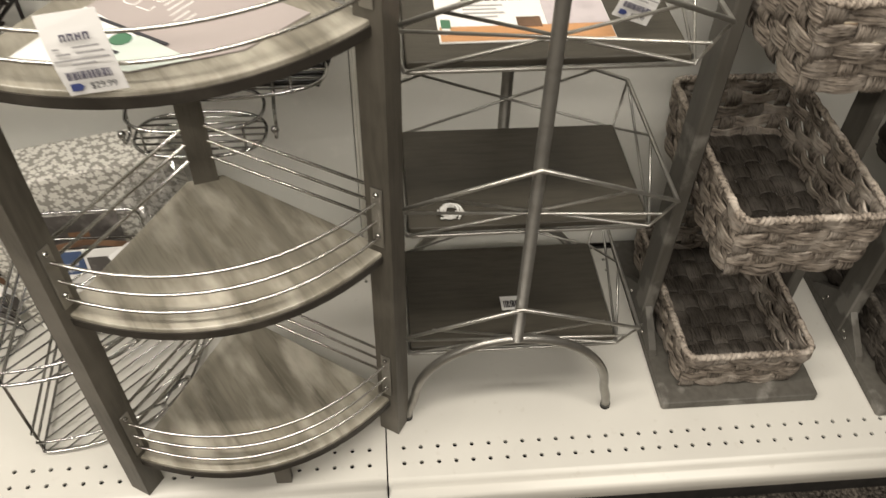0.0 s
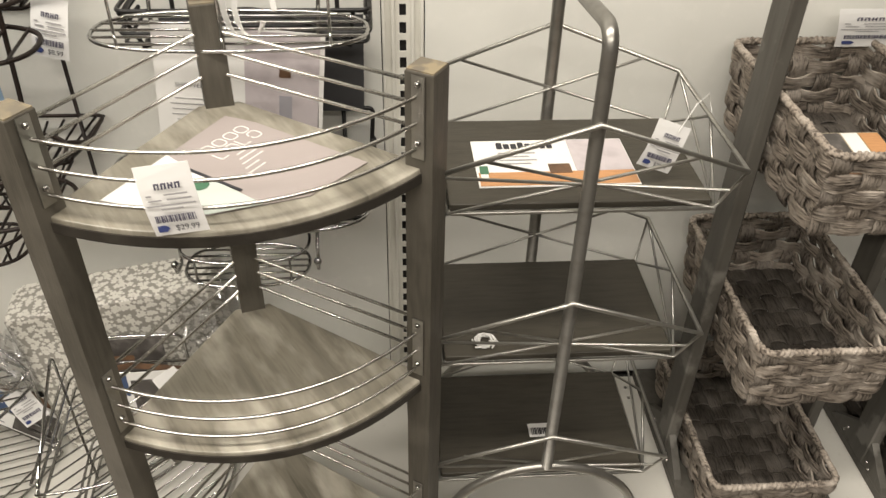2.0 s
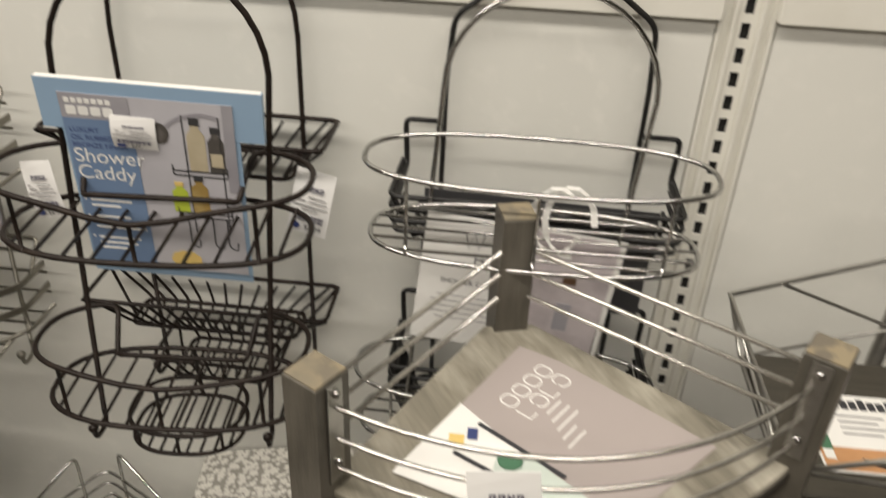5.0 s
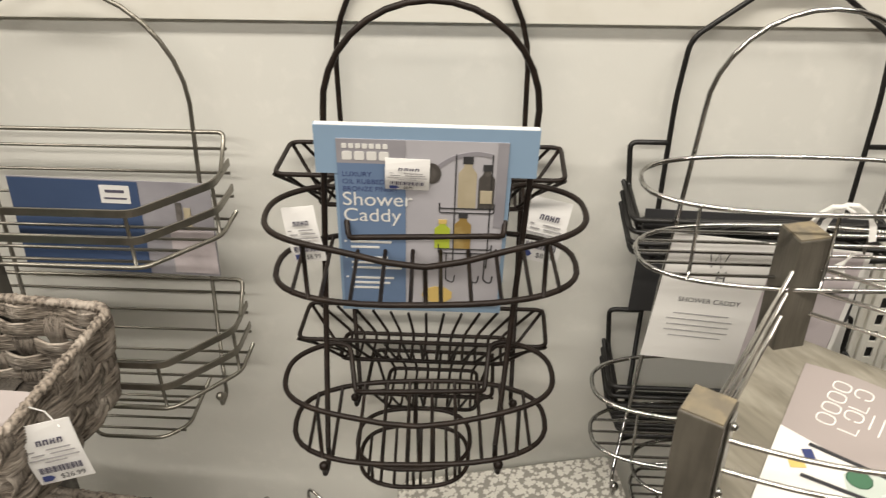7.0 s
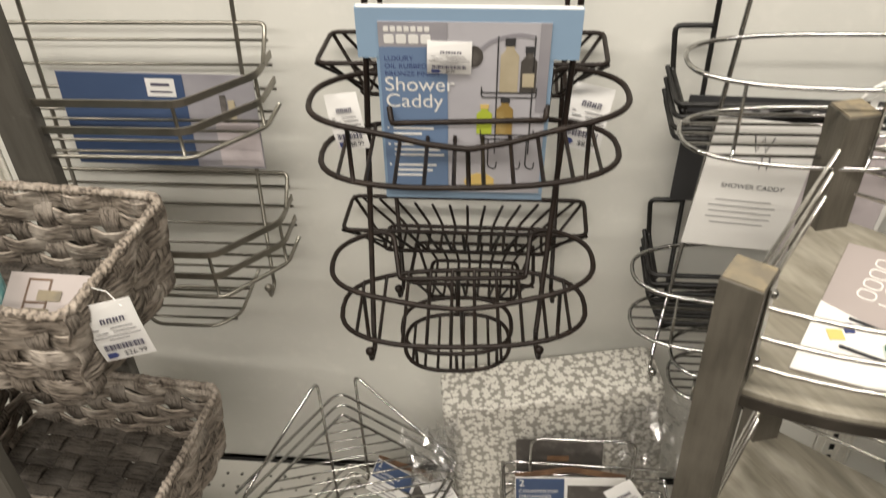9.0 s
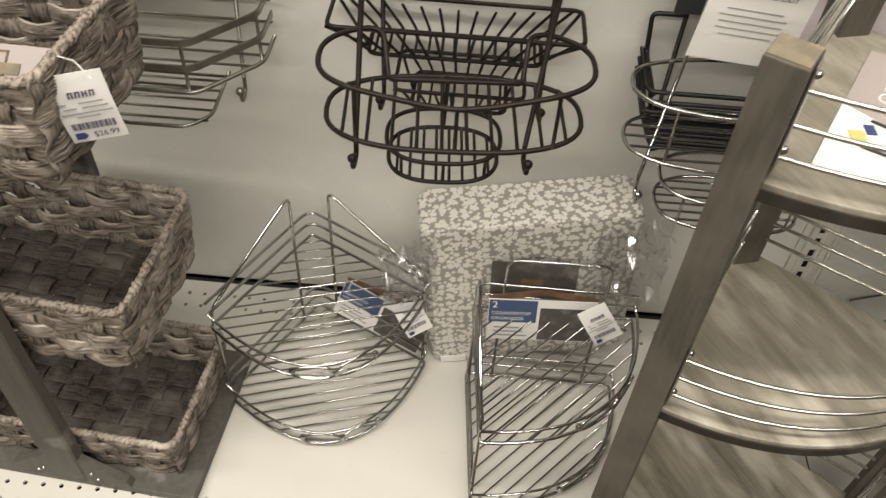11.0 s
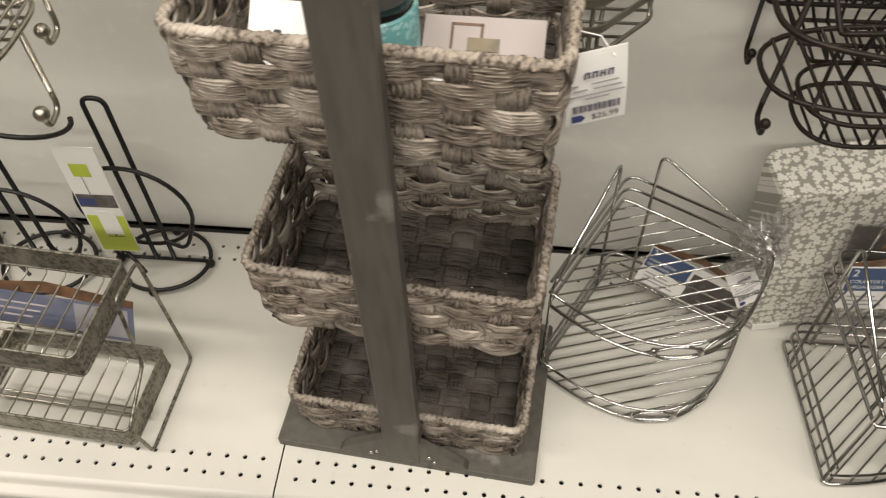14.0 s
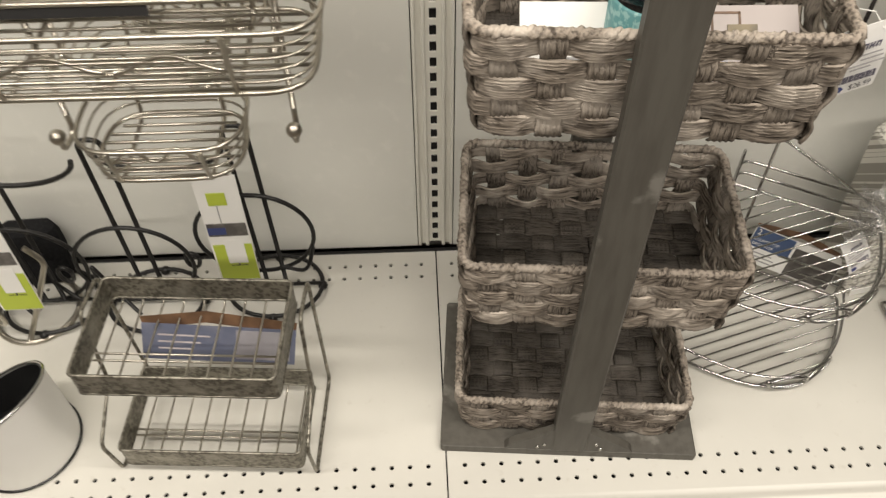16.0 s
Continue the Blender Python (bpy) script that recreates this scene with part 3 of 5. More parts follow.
# ---- three-tier quarter-round corner shelf ----
def corner_shelf():
    root = thing("corner_shelf", (-0.17, 0.60, DECK_Z), "three-tier quarter-round corner shelf of weathered grey wood with steel rails", "shelf")
    o = Vector((-0.17, 0.60, DECK_Z))
    left, right, back = Vector((-0.340, 0.540)), Vector((0.014, 0.614)), Vector((-0.213, 0.752))
    mid = (left + right) / 2
    out = Vector((mid.y - left.y, -(mid.x - left.x))).normalized()
    sag = 0.066

    def bow(t, grow=0.0):
        p = left.lerp(right, t)
        return p + out * (sag * (1 - (2 * t - 1) ** 2) + grow)

    def loc(p, z):
        return (p.x - o.x, p.y - o.y, z - o.z)

    half = 0.0155
    for name, c, top, foot in (("post", left, 0.993, 0), ("post", right, 0.994, 0), ("post", back, 1.008, 0)):
        d = (back - c).normalized() if c is not back else (mid - back).normalized()
        s = Vector((-d.y, d.x))
        q = [c - d * half - s * half, c - d * half + s * half, c + d * half + s * half, c + d * half - s * half]
        if (q[1] - q[0]).cross(q[2] - q[1]) < 0:
            q.reverse()
        p = part("post", Geo().prism([(v.x - o.x, v.y - o.y) for v in q], 0.0, top - o.z - 0.0015, 0.0015), WOOD_POST, root)
        q2 = [c + (v - c) * 0.93 for v in q]
        part("post_end", Geo().prism([(v.x - o.x, v.y - o.y) for v in q2], top - o.z - 0.0016, top - o.z), WOOD_END, p, "raw sawn wood end")
    for z in (0.890, 0.588, 0.287):
        outline = []
        n = 18
        for i in range(n + 1):
            p = bow(i / n, 0.006)
            outline.append((p.x - o.x, p.y - o.y))
        e1 = back + (right - back).normalized() * 0.02 + (back - left).normalized() * 0.012
        e2 = back + (left - back).normalized() * 0.02 + (back - right).normalized() * 0.012
        outline += [(e1.x - o.x, e1.y - o.y), (e2.x - o.x, e2.y - o.y)]
        board = part("shelf_board", Geo().prism(outline, z - 0.017 - o.z, z - o.z, 0.002), WOOD, root, "weathered grey wooden quarter-round board")
        edge = []
        for i in range(n + 1):
            edge.append(loc(bow(i / n, 0.0068), z - 0.011))
        part("edge_band", Geo().tube(edge, 0, flat=(0.0022, 0.011)), EDGEBAND, board, "darker edge band")
        for dz in (0.078, 0.050, 0.022):
            pts = [loc(bow(i / 20, 0.001), z + dz) for i in range(21)]
            part("curved_rail", Geo().tube(pts, 0.0020, sides=8), STEEL, root, "thin curved steel rail")
        for a, b in ((left, back), (back, right)):
            d = (b - a).normalized()
            for dz in (0.085, 0.062, 0.037):
                part("straight_rail", Geo().tube([loc(a + d * 0.01, z + dz), loc(b - d * 0.01, z + dz)], 0.0021, sides=8), STEEL, root, "thin straight steel rail")
        for c in (left, right):
            d = (back - c).normalized()
            s = Vector((-d.y, d.x))
            if s.dot(mid - c) < 0:
                s = -s
            f = c + s * (half + 0.001)
            q = [f - d * 0.007, f + d * 0.007, f + d * 0.007 + s * 0.0012, f - d * 0.007 + s * 0.0012]
            if (q[1] - q[0]).cross(q[2] - q[1]) < 0:
                q.reverse()
            br = part("bracket", Geo().prism([(v.x - o.x, v.y - o.y) for v in q], z + 0.012 - o.z, z + 0.100 - o.z), RACKTUBE, root, "flat steel rail bracket")
            for dz in (0.092, 0.030):
                part("screw", Geo().ball(loc(f + s * 0.002, z + dz), 0.0035, 8, 4), CHROME, br)
    part("foot_block", Geo().box(0.012, 0.034, -0.075, -0.062, 0.0, 0.072, 0.001), WOOD_POST, root, "small grey wooden foot under the lowest board")
    return root


corner_shelf()

# brochure lying on the corner shelf's top board
broch = new("brochure")
broch.matrix_basis = pose(-0.17, 0.60, 0.8908)
tagged(broch, "rose-grey printed paper brochure lying on the corner shelf", "brochure")
part("sheet", Geo().prism([(-0.120, -0.048), (-0.068, -0.066), (-0.018, -0.075), (0.072, -0.046), (0.125, 0.012), (0.005, 0.098), (-0.030, 0.114)], 0, 0.0008), ROSE, broch)
part("picture", Geo().prism([(-0.120, -0.048), (-0.068, -0.066), (-0.035, -0.072), (-0.022, -0.020), (-0.076, 0.032)], 0.0009, 0.0013), PAPER, broch, "white printed picture")
part("picture", Geo().prism([(-0.052, -0.069), (-0.018, -0.075), (0.030, -0.060), (-0.016, -0.022), (-0.044, -0.020)], 0.0014, 0.0018), MINT, broch, "pale green printed picture")
part("printed_shelf", Geo().tube([(-0.060, 0.010, 0.0022), (0.007, -0.037, 0.0022)], 0, flat=(0.0035, 0.0006)), INK, broch)
part("printed_shelf", Geo().tube([(-0.077, -0.023, 0.0022), (-0.032, -0.048, 0.0022)], 0, flat=(0.0035, 0.0006)), INK, broch)
part("printed_leaf", Geo().ball((-0.034, -0.026, 0), 0.010).turn(Matrix.Diagonal((1, 1, 0.02, 1))).turn(pose(0, 0, 0.0020)), LEAF, broch)
part("printed_bottle", flat_patch(-0.068, -0.060, -0.008, 0.004, 0.0019), NAVY, broch)
part("printed_bottle", flat_patch(-0.082, -0.070, -0.016, -0.004, 0.0019), YELLOW, broch)
g = Geo()
D, U = Vector((0.74, -0.50, 0)).normalized(), Vector((0.50, 0.74, 0)).normalized()
for row, marks in ((0, "SOHO"), (1, "LOFT")):
    at = Vector((-0.046, 0.040, 0.0011)) + D * 0.018 * row
    for i in range(4):
        p = at + U * (0.0165 * i)
        w, h = D * 0.0145, U * 0.0125
        if row == 0:
            g.tube(fillet([p, p + h, p + h + w, p + w], 0.006, 4, True), 0, True, flat=(0.0013, 0.0004))
        else:
            g.tube([p, p + w, p + w + h * 0.7] if i % 2 == 0 else fillet([p, p + h, p + h + w, p + w], 0.006, 4, True), 0, flat=(0.0013, 0.0004))
part("printed_mark", g, PAPER, broch)
g = Geo()
for j in range(5):
    q = Vector((-0.006 + 0.004 * j, 0.030 - 0.009 * j, 0.0011))
    g.tube([q, q + U * (0.020 + 0.005 * (j % 3))], 0, flat=(0.0014, 0.0004))
part("small_print", g, PAPER, broch)
price_ticket((-0.226, 0.492, 0.893), (1, -0.01, 0.14), (-0.08, 0.08, 1), "$29.99", 0.047, 0.067, "white paper price ticket hanging on the corner shelf's curved rail")


# ---- geometric three-tier wire rack ----
def geometric_rack():
    ox, oy = 0.187, 0.74
    root = thing("wire_rack", (ox, oy, DECK_Z), "three-tier pewter metal rack with geometric wire sides and dark board shelves", "rack")
    f, b = 0.620 - oy, 0.862 - oy
    part("frame_loop", Geo().tube(fillet([(0, f, 0.185), (0, f, 0.826), (0, b, 0.797), (0, b, 0.185)], 0.030, 7), 0.0082, sides=12), RACKTUBE, root, "bent pewter steel tube")
    for y in (f, b):
        pts = [(-0.153, y + 0.002, 0.006), (-0.150, y, 0.03)]
        for i in range(19):
            a = math.pi * (1 - i / 18)
            pts.append((0.142 * math.cos(a), y, 0.055 + 0.130 * math.sin(a)))
        pts += [(0.150, y, 0.03), (0.153, y + 0.002, 0.006)]
        part("foot_arch", Geo().tube(fillet(pts, 0.01, 2), 0.0068, sides=10), RACKTUBE, root, "arched steel tube foot")
        for x in (-0.153, 0.153):
            part("foot_cap", Geo().tube([(x, y + 0.002, 0.0), (x, y + 0.002, 0.009)], 0.0076, sides=10), BLACKWIRE, root, "dark plastic foot cap")
    for z in (0.335 - DECK_Z, 0.572 - DECK_Z, 0.806 - DECK_Z):
        board = part("shelf_board", Geo().box(-0.146, 0.150, 0.645 - oy, 0.836 - oy, z, z + 0.009, 0.002), PLATE, root, "dark grey-brown wooden board")
        rect = [(-0.148, 0.641 - oy, z), (0.152, 0.641 - oy, z), (0.152, 0.840 - oy, z), (-0.148, 0.840 - oy, z)]
        part("shelf_wire", Geo().tube(fillet(rect, 0.006, 2, True), 0.0026, True, 8), RACKWIRE, root)
        cz, pz = z + 0.062, z + 0.124
        fl, fr, bl, br = (-0.167, f - 0.002, cz), (0.168, f - 0.002, cz), (-0.167, b + 0.002, cz), (0.168, b + 0.002, cz)
        part("rim_wire", Geo().tube([fl, (0, f - 0.010, pz), fr, br, (0, b + 0.010, pz), bl], 0.0030, True, 8), RACKWIRE, root, "bent pewter rim wire")
        lines = []
        for yy, l, r, k in ((f, fl, fr, 0), (b, bl, br, 3)):
            pl, pr = (rect[0], rect[1]) if k == 0 else (rect[3], rect[2])
            ml, mr = Vector(l).lerp(Vector((0, yy, pz)), 0.30), Vector(r).lerp(Vector((0, yy, pz)), 0.30)
            lines += [[ml, pr], [mr, pl], [l, pl], [r, pr], [l, (0.01, yy, z + 0.034), pr], [r, (0.01, yy, z + 0.034), pl]][:4]
            lines += [[l, (Vector(r) + Vector(pr)) / 2]] if k == 0 else []
        for s, (pf, pb) in ((0, (rect[0], rect[3])), (1, (rect[1], rect[2]))):
            c0, c1 = (fl, bl) if s == 0 else (fr, br)
            m = (Vector(c0) + Vector(c1)) / 2
            lines += [[m, pf], [m, pb], [c1, pf]]
        for a in lines:
            part("brace_wire", Geo().tube(a, 0.0019, sides=6), RACKWIRE, root)
    return root


geometric_rack()
flyer = card_thing("flyer", (0.078, 0.676, 0.8165), (1, 0.01, 0), (-0.06, 1, 0), 0.187, 0.104, PAPER, "printed paper flyer lying on the wire rack's top board", "flyer")
part("picture", flat_patch(0.002, 0.186, 0.002, 0.030, 0.0003), ORANGE, flyer, "tan printed floor")
part("picture", flat_patch(0.118, 0.186, 0.0305, 0.102, 0.0003), LILAC, flyer, "lilac-grey printed wall")
part("picture", flat_patch(0.086, 0.112, 0.026, 0.046, 0.0008), BROWN, flyer, "brown printed shelf box")
part("printed_leaf", flat_patch(0.004, 0.014, 0.026, 0.044, 0.0008), LEAF, flyer)
part("printed_pot", flat_patch(0.004, 0.013, 0.014, 0.026, 0.0008), PAPER, flyer)
g = Geo()
for i in range(8):
    g.box(0.030 + 0.0088 * i, 0.037 + 0.0088 * i, 0.083, 0.095 if i % 3 else 0.098, 0.0004, 0.0007, 0.001)
part("printed_title", g, INK, flyer)
g = Geo()
for j in range(4):
    g.box(0.030, 0.075 - 0.008 * (j % 2), 0.072 - 0.008 * j, 0.0745 - 0.008 * j, 0.0004, 0.0007)
part("small_print", g, GREYINK, flyer)
price_ticket((0.252, 0.672, 0.847), (0.041, 0.006, -0.018), (0.025, 0.012, 0.045), "$29.99", 0.045, 0.056, "white paper price ticket tied to the wire rack's rim", [(0.296, 0.682, 0.880), (0.318, 0.700, 0.905), (0.345, 0.735, 0.900), (0.356, 0.742, 0.872)])
st = card_thing("barcode_sticker", (0.180, 0.705, 0.3445), (1, 0.02, 0), (0, 1, 0), 0.034, 0.026, TAG, "small white barcode sticker on the lowest board of the wire rack", "sticker", 0.0004)
g = Geo()
for i in range(11):
    g.box(0.004 + 0.0025 * i, 0.0052 + 0.0025 * i + 0.0004 * (i % 3), 0.004, 0.017, 0.0003, 0.0006)
part("barcode", g, INK, st)
knot = thing("cable_ties", (0.082, 0.665, 0.581), "bundle of clear plastic cable ties lying on the middle board", "cable tie")
for i in range(5):
    a = i * 1.3
    part("tie", Geo().tube(fillet([(0.018 * math.cos(a + k * 1.1) * (1 - 0.1 * k) + 0.012, 0.012 * math.sin(a + k * 1.1), 0.004 + 0.004 * (k % 3)) for k in range(7)], 0.01, 3), 0.0013, sides=5), WHITEPLASTIC, knot)


# ---- woven seagrass baskets on a wooden stand ----
def loop_points(hx, hy, r, step):
    """Points round a rounded rectangle with their outward directions."""
    pts = []
    path = [((-hx + r, -hy), (hx - r, -hy), (0, -1)), ((hx, -hy + r), (hx, hy - r), (1, 0)), ((hx - r, hy), (-hx + r, hy), (0, 1)), ((-hx, hy - r), (-hx, -hy + r), (-1, 0))]
    centres = [(hx - r, -hy + r), (hx - r, hy - r), (-hx + r, hy - r), (-hx + r, -hy + r)]
    for k, (a, b, nrm) in enumerate(path):
        d = math.dist(a, b)
        n = max(2, round(d / step))
        for i in range(n):
            t = i / n
            pts.append(((a[0] + (b[0] - a[0]) * t, a[1] + (b[1] - a[1]) * t), nrm))
        c = centres[k]
        a0 = -90 + 90 * k
        m = max(2, round(r * 1.57 / step))
        for i in range(m):
            an = radians(a0 + 90 * i / m)
            pts.append(((c[0] + r * math.cos(an), c[1] + r * math.sin(an)), (math.cos(an), math.sin(an))))
    return pts


def ribbon(centres, outs, ups, half, thick, closed, lobes=5):
    """A flat bundle of fibres as one body: ridged on its outer and inner face."""
    m = lobes * 2 + 1
    verts, faces = [], []
    for c, o, u, h in zip(centres, outs, ups, half):
        c, o, u = Vector(c), Vector(o), Vector(u)
        for side in (1, -1):
            for k in range(m):
                s = (k / (m - 1) * 2 - 1) * side
                ridge = thick * ((1.0 if k % 2 else 0.22) * (1 - 0.45 * s * s))
                verts.append(c + u * h * s + o * ridge * side)
    w = 2 * m
    n = len(centres)
    for i in range(n if closed else n - 1):
        a, b = i * w, (i + 1) % n * w
        for k in range(w):
            faces.append((a + k, a + (k + 1) % w, b + (k + 1) % w, b + k))
    if not closed:
        faces += [tuple(reversed(range(w))), tuple((n - 1) * w + k for k in range(w))]
    return Geo().add(verts, faces, True)


def woven_basket(parent, hx, hy, z0, z1, rows, mat, rng):
    """Each row of weft goes over and under the stakes; the rim is wrapped."""
    step, stake = 0.0080, 0.0390
    height = z1 - z0 - 0.008
    weft, stake_mat, floor_mat, rim_mat = mat
    base = part("basket", rim_geo(hx, hy, z1, rng), rim_mat, parent, "woven seagrass basket with a wrapped rim")
    corner = 0.010
    for j in range(rows):
        zc = z0 + height * (j + 0.5) / rows
        k = 0.93 + 0.07 * (zc - z0) / (z1 - z0)
        pts = loop_points(hx * k, hy * k, corner, step)
        n = len(pts)
        ns = max(8, 2 * round(n * step / stake / 2))
        band = height / rows
        cs, os, us, hs = [], [], [], []
        drift = 0.0
        for i, ((x, y), nr) in enumerate(pts):
            w = math.sin(math.pi * (i / n * ns + j))
            d = 0.0040 * w
            drift = drift * 0.8 + rng.uniform(-0.0009, 0.0009)
            cs.append((x + nr[0] * d, y + nr[1] * d, zc + drift + 0.0010 * w))
            os.append((nr[0], nr[1], rng.uniform(-0.06, 0.06)))
            us.append((0, 0, 1))
            hs.append(band * (0.48 + 0.09 * w + rng.uniform(-0.025, 0.025)))
        part("weft_band", ribbon(cs, os, us, hs, 0.0036, True, 8), weft, base)
    k = 0.965
    pts = loop_points(hx * k, hy * k, corner, step)
    n = len(pts)
    ns = max(8, 2 * round(n * step / stake / 2))
    for q in range(ns):
        i = int((q + 0.5) / ns * n) % n
        (x, y), nr = pts[i]
        t = (-nr[1], nr[0], 0)
        cs = []
        for m in range(rows * 4 + 1):
            zz = z0 - 0.002 + (height + 0.004) * m / (rows * 4)
            kk = (0.93 + 0.07 * (zz - z0) / (z1 - z0)) / k
            d = 0.0038 * -math.sin(math.pi * (q + 0.5 + (m / 4 - 0.5)))
            cs.append((x * kk + nr[0] * d, y * kk + nr[1] * d, zz))
        c = len(cs)
        part("stake", ribbon(cs, [(nr[0], nr[1], 0)] * c, [t] * c, [0.0118 + rng.uniform(-0.001, 0.001) for _ in range(c)], 0.0030, False, 5), stake_mat, base)
    # Floor strips take the seagrass that is darkened for the basket's inner shade.
    bx, by = hx * 0.93, hy * 0.93
    nx, ny = round(2 * bx / 0.034), round(2 * by / 0.026)
    up = (0, 0, 1)
    for a in range(nx):
        x = -bx + 2 * bx * (a + 0.5) / nx
        c = ny * 4 + 1
        cs = [(x, -by + 2 * by * m / (ny * 4), z0 + 0.004 + 0.0036 * math.sin(math.pi * (m / 4 + a))) for m in range(c)]
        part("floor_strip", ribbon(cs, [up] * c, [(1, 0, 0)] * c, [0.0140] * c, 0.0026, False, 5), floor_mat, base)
    for b in range(ny):
        y = -by + 2 * by * (b + 0.5) / ny
        c = nx * 4 + 1
        cs = [(-bx + 2 * bx * m / (nx * 4), y, z0 + 0.004 - 0.0040 * math.sin(math.pi * (m / 4 - 0.5 + b + 0.5))) for m in range(c)]
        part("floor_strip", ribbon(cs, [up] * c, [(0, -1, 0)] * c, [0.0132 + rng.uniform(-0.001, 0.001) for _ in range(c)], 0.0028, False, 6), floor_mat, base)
    return base


def rim_geo(hx, hy, z, rng):
    g = Geo()
    pts = loop_points(hx, hy, 0.016, 0.0035)
    n = len(pts)
    line = [(x, y, z - 0.004) for (x, y), nr in pts]
    g.tube(line, 0.0046, True, 8)
    turns = round(n * 0.0035 / 0.0150)
    for k in range(2):
        coil = []
        m = turns * 8
        for i in range(m):
            t = i / m * n
            a, f = int(t) % n, t - int(t)
            (x0, y0), n0 = pts[a]
            (x1, y1), _ = pts[(a + 1) % n]
            an = 2 * math.pi * (i / 8 + 0.5 * k)
            x, y = x0 + (x1 - x0) * f, y0 + (y1 - y0) * f
            r = 0.0027 + 0.0006 * math.sin(i * 0.37) + rng.uniform(-0.0005, 0.0005)
            coil.append((x + n0[0] * r * math.cos(an), y + n0[1] * r * math.cos(an), z - 0.004 + r * 1.1 * math.sin(an)))
        g.tube(coil, 0.0029, True, 6)
    return g


def basket_tower(place, turn, label, mat, seed):
    rng = random.Random(seed)
    root = thing("basket_tower", place, label, "basket stand", "seagrass basket stands", (0, 0, turn))
    part("base_board", Geo().box(-0.177, 0.177, -0.124, 0.124, 0, 0.016, 0.003), TOWER_WOOD, root, "grey washed wooden base board")
    for s in (-1, 1):
        y = s * 0.115
        post = part("post", Geo().box(-0.024, 0.024, y - 0.010, y + 0.010, 0.016, 1.02, 0.0025), TOWER_WOOD, root, "flat grey washed wooden post")
        part("gusset", Geo().prism([(-0.088, 0), (0.088, 0), (0.082, 0.010), (0.025, 0.052), (-0.025, 0.052), (-0.082, 0.010)], -0.006, 0.006, 0.001).turn(pose(0, y + s * 0.002, 0.016, 90)), TOWER_WOOD, root, "wooden foot gusset")
        for x, z in ((-0.043, 0.026), (0.043, 0.026), (-0.034, 0.033), (0.036, 0.038)):
            part("screw", Geo().ball((x, y + s * 0.009, z), 0.0028, 8, 4), STEEL, root)
    part("handle_bar", Geo().box(-0.020, 0.020, -0.105, 0.105, 0.985, 1.012, 0.003), TOWER_WOOD, root, "wooden bar joining the posts")
    for z0, z1, rows in ((0.018, 0.103, 4), (0.275, 0.385, 5), (0.565, 0.680, 5)):
        woven_basket(root, 0.154, 0.097, z0, z1, rows, mat, rng)
    return root


tower = basket_tower((-1.040, 0.700, DECK_Z), -5.0, "three-tier stand of grey-brown seagrass baskets with wooden posts", SEAGRASS, 3)
tower_b = copy_thing(tower, pose(0.550, 0.785, DECK_Z, 0, 0, 90))
tagged(tower_b, "three-tier stand of seagrass baskets turned sideways on the deck")
# This stand's shadow comes from its darkened seagrass colours.
tower_c = basket_tower((0.880, 0.750, DECK_Z), 90, "seagrass basket stand in the shade, with that shade put into its colour", SEAGRASS_SHADED, 5)


def cup(place, r, h, mat, label):
    root = thing("tumbler", place, label, "cup")
    n = 32
    prof = [(0, 0), (r * 0.90, 0), (r * 0.96, 0.003), (r, h * 0.5), (r, h - 0.002), (r - 0.002, h), (r - 0.004, h - 0.002), (r - 0.005, h * 0.5), (r - 0.008, 0.006), (0, 0.006)]
    vs, fs = [], []
    for rr, z in prof:
        vs += [(rr * math.cos(2 * math.pi * k / n), rr * math.sin(2 * math.pi * k / n), z) for k in range(n)]
    for j in range(len(prof) - 1):
        for k in range(n):
            fs.append((j * n + k, j * n + (k + 1) % n, (j + 1) * n + (k + 1) % n, (j + 1) * n + k))
    part("body", Geo().add(vs, fs, True), mat, root, "teal crackle-glazed body")
    return root


tumbler = cup((-1.045, 0.660, DECK_Z + 0.578), 0.036, 0.100, TEAL, "teal crackle-glazed tumbler standing in the top basket")
part("lid", Geo().tube([(0, 0, 0.096), (0, 0, 0.110)], 0.033, sides=28), BLACKGLOSS, tumbler, "black lid")
booklet = card_thing("booklet", (-1.155, 0.628, 0.800), (1, -0.06, 0), (0, 0.75, 0.65), 0.130, 0.082, PAPER, "white printed booklet lying in the top seagrass basket", "booklet")
g = Geo()
for i in range(8):
    g.box(0.022 + 0.0080 * i, 0.0285 + 0.0080 * i, 0.046, 0.055 if i else 0.058, 0.0002, 0.0006, 0.001)
part("printed_title", g, INK, booklet)
g = Geo()
for j in range(2):
    g.box(0.022, 0.052 + 0.014 * j, 0.030 - 0.010 * j, 0.034 - 0.010 * j, 0.0002, 0.0006)
part("small_print", g, GREYINK, booklet)
leaflet = card_thing("leaflet", (-1.010, 0.620, 0.806), (1, -0.06, 0.02), (0, 0.80, 0.50), 0.098, 0.078, ROSE, "rose-grey printed leaflet with a small shelf picture in the top basket", "leaflet")
g = Geo()
for x in (0.022, 0.046):
    g.box(x, x + 0.0022, 0.006, 0.072, 0.0002, 0.0006)
for y in (0.070, 0.046, 0.024):
    g.box(0.022, 0.0482, y, y + 0.0022, 0.0002, 0.0006)
part("printed_shelf", g, BROWN, leaflet)
for x, y in ((0.026, 0.030), (0.036, 0.049), (0.030, 0.008)):
    part("printed_basket", flat_patch(x, x + 0.026, y, y + 0.011, 0.0008), WOOD_END, leaflet)
part("printed_towel", flat_patch(0.028, 0.042, 0.020, 0.0255, 0.0012), YELLOW, leaflet)
part("printed_bottle", flat_patch(0.012, 0.019, 0.010, 0.026, 0.0004), PAPER, leaflet)
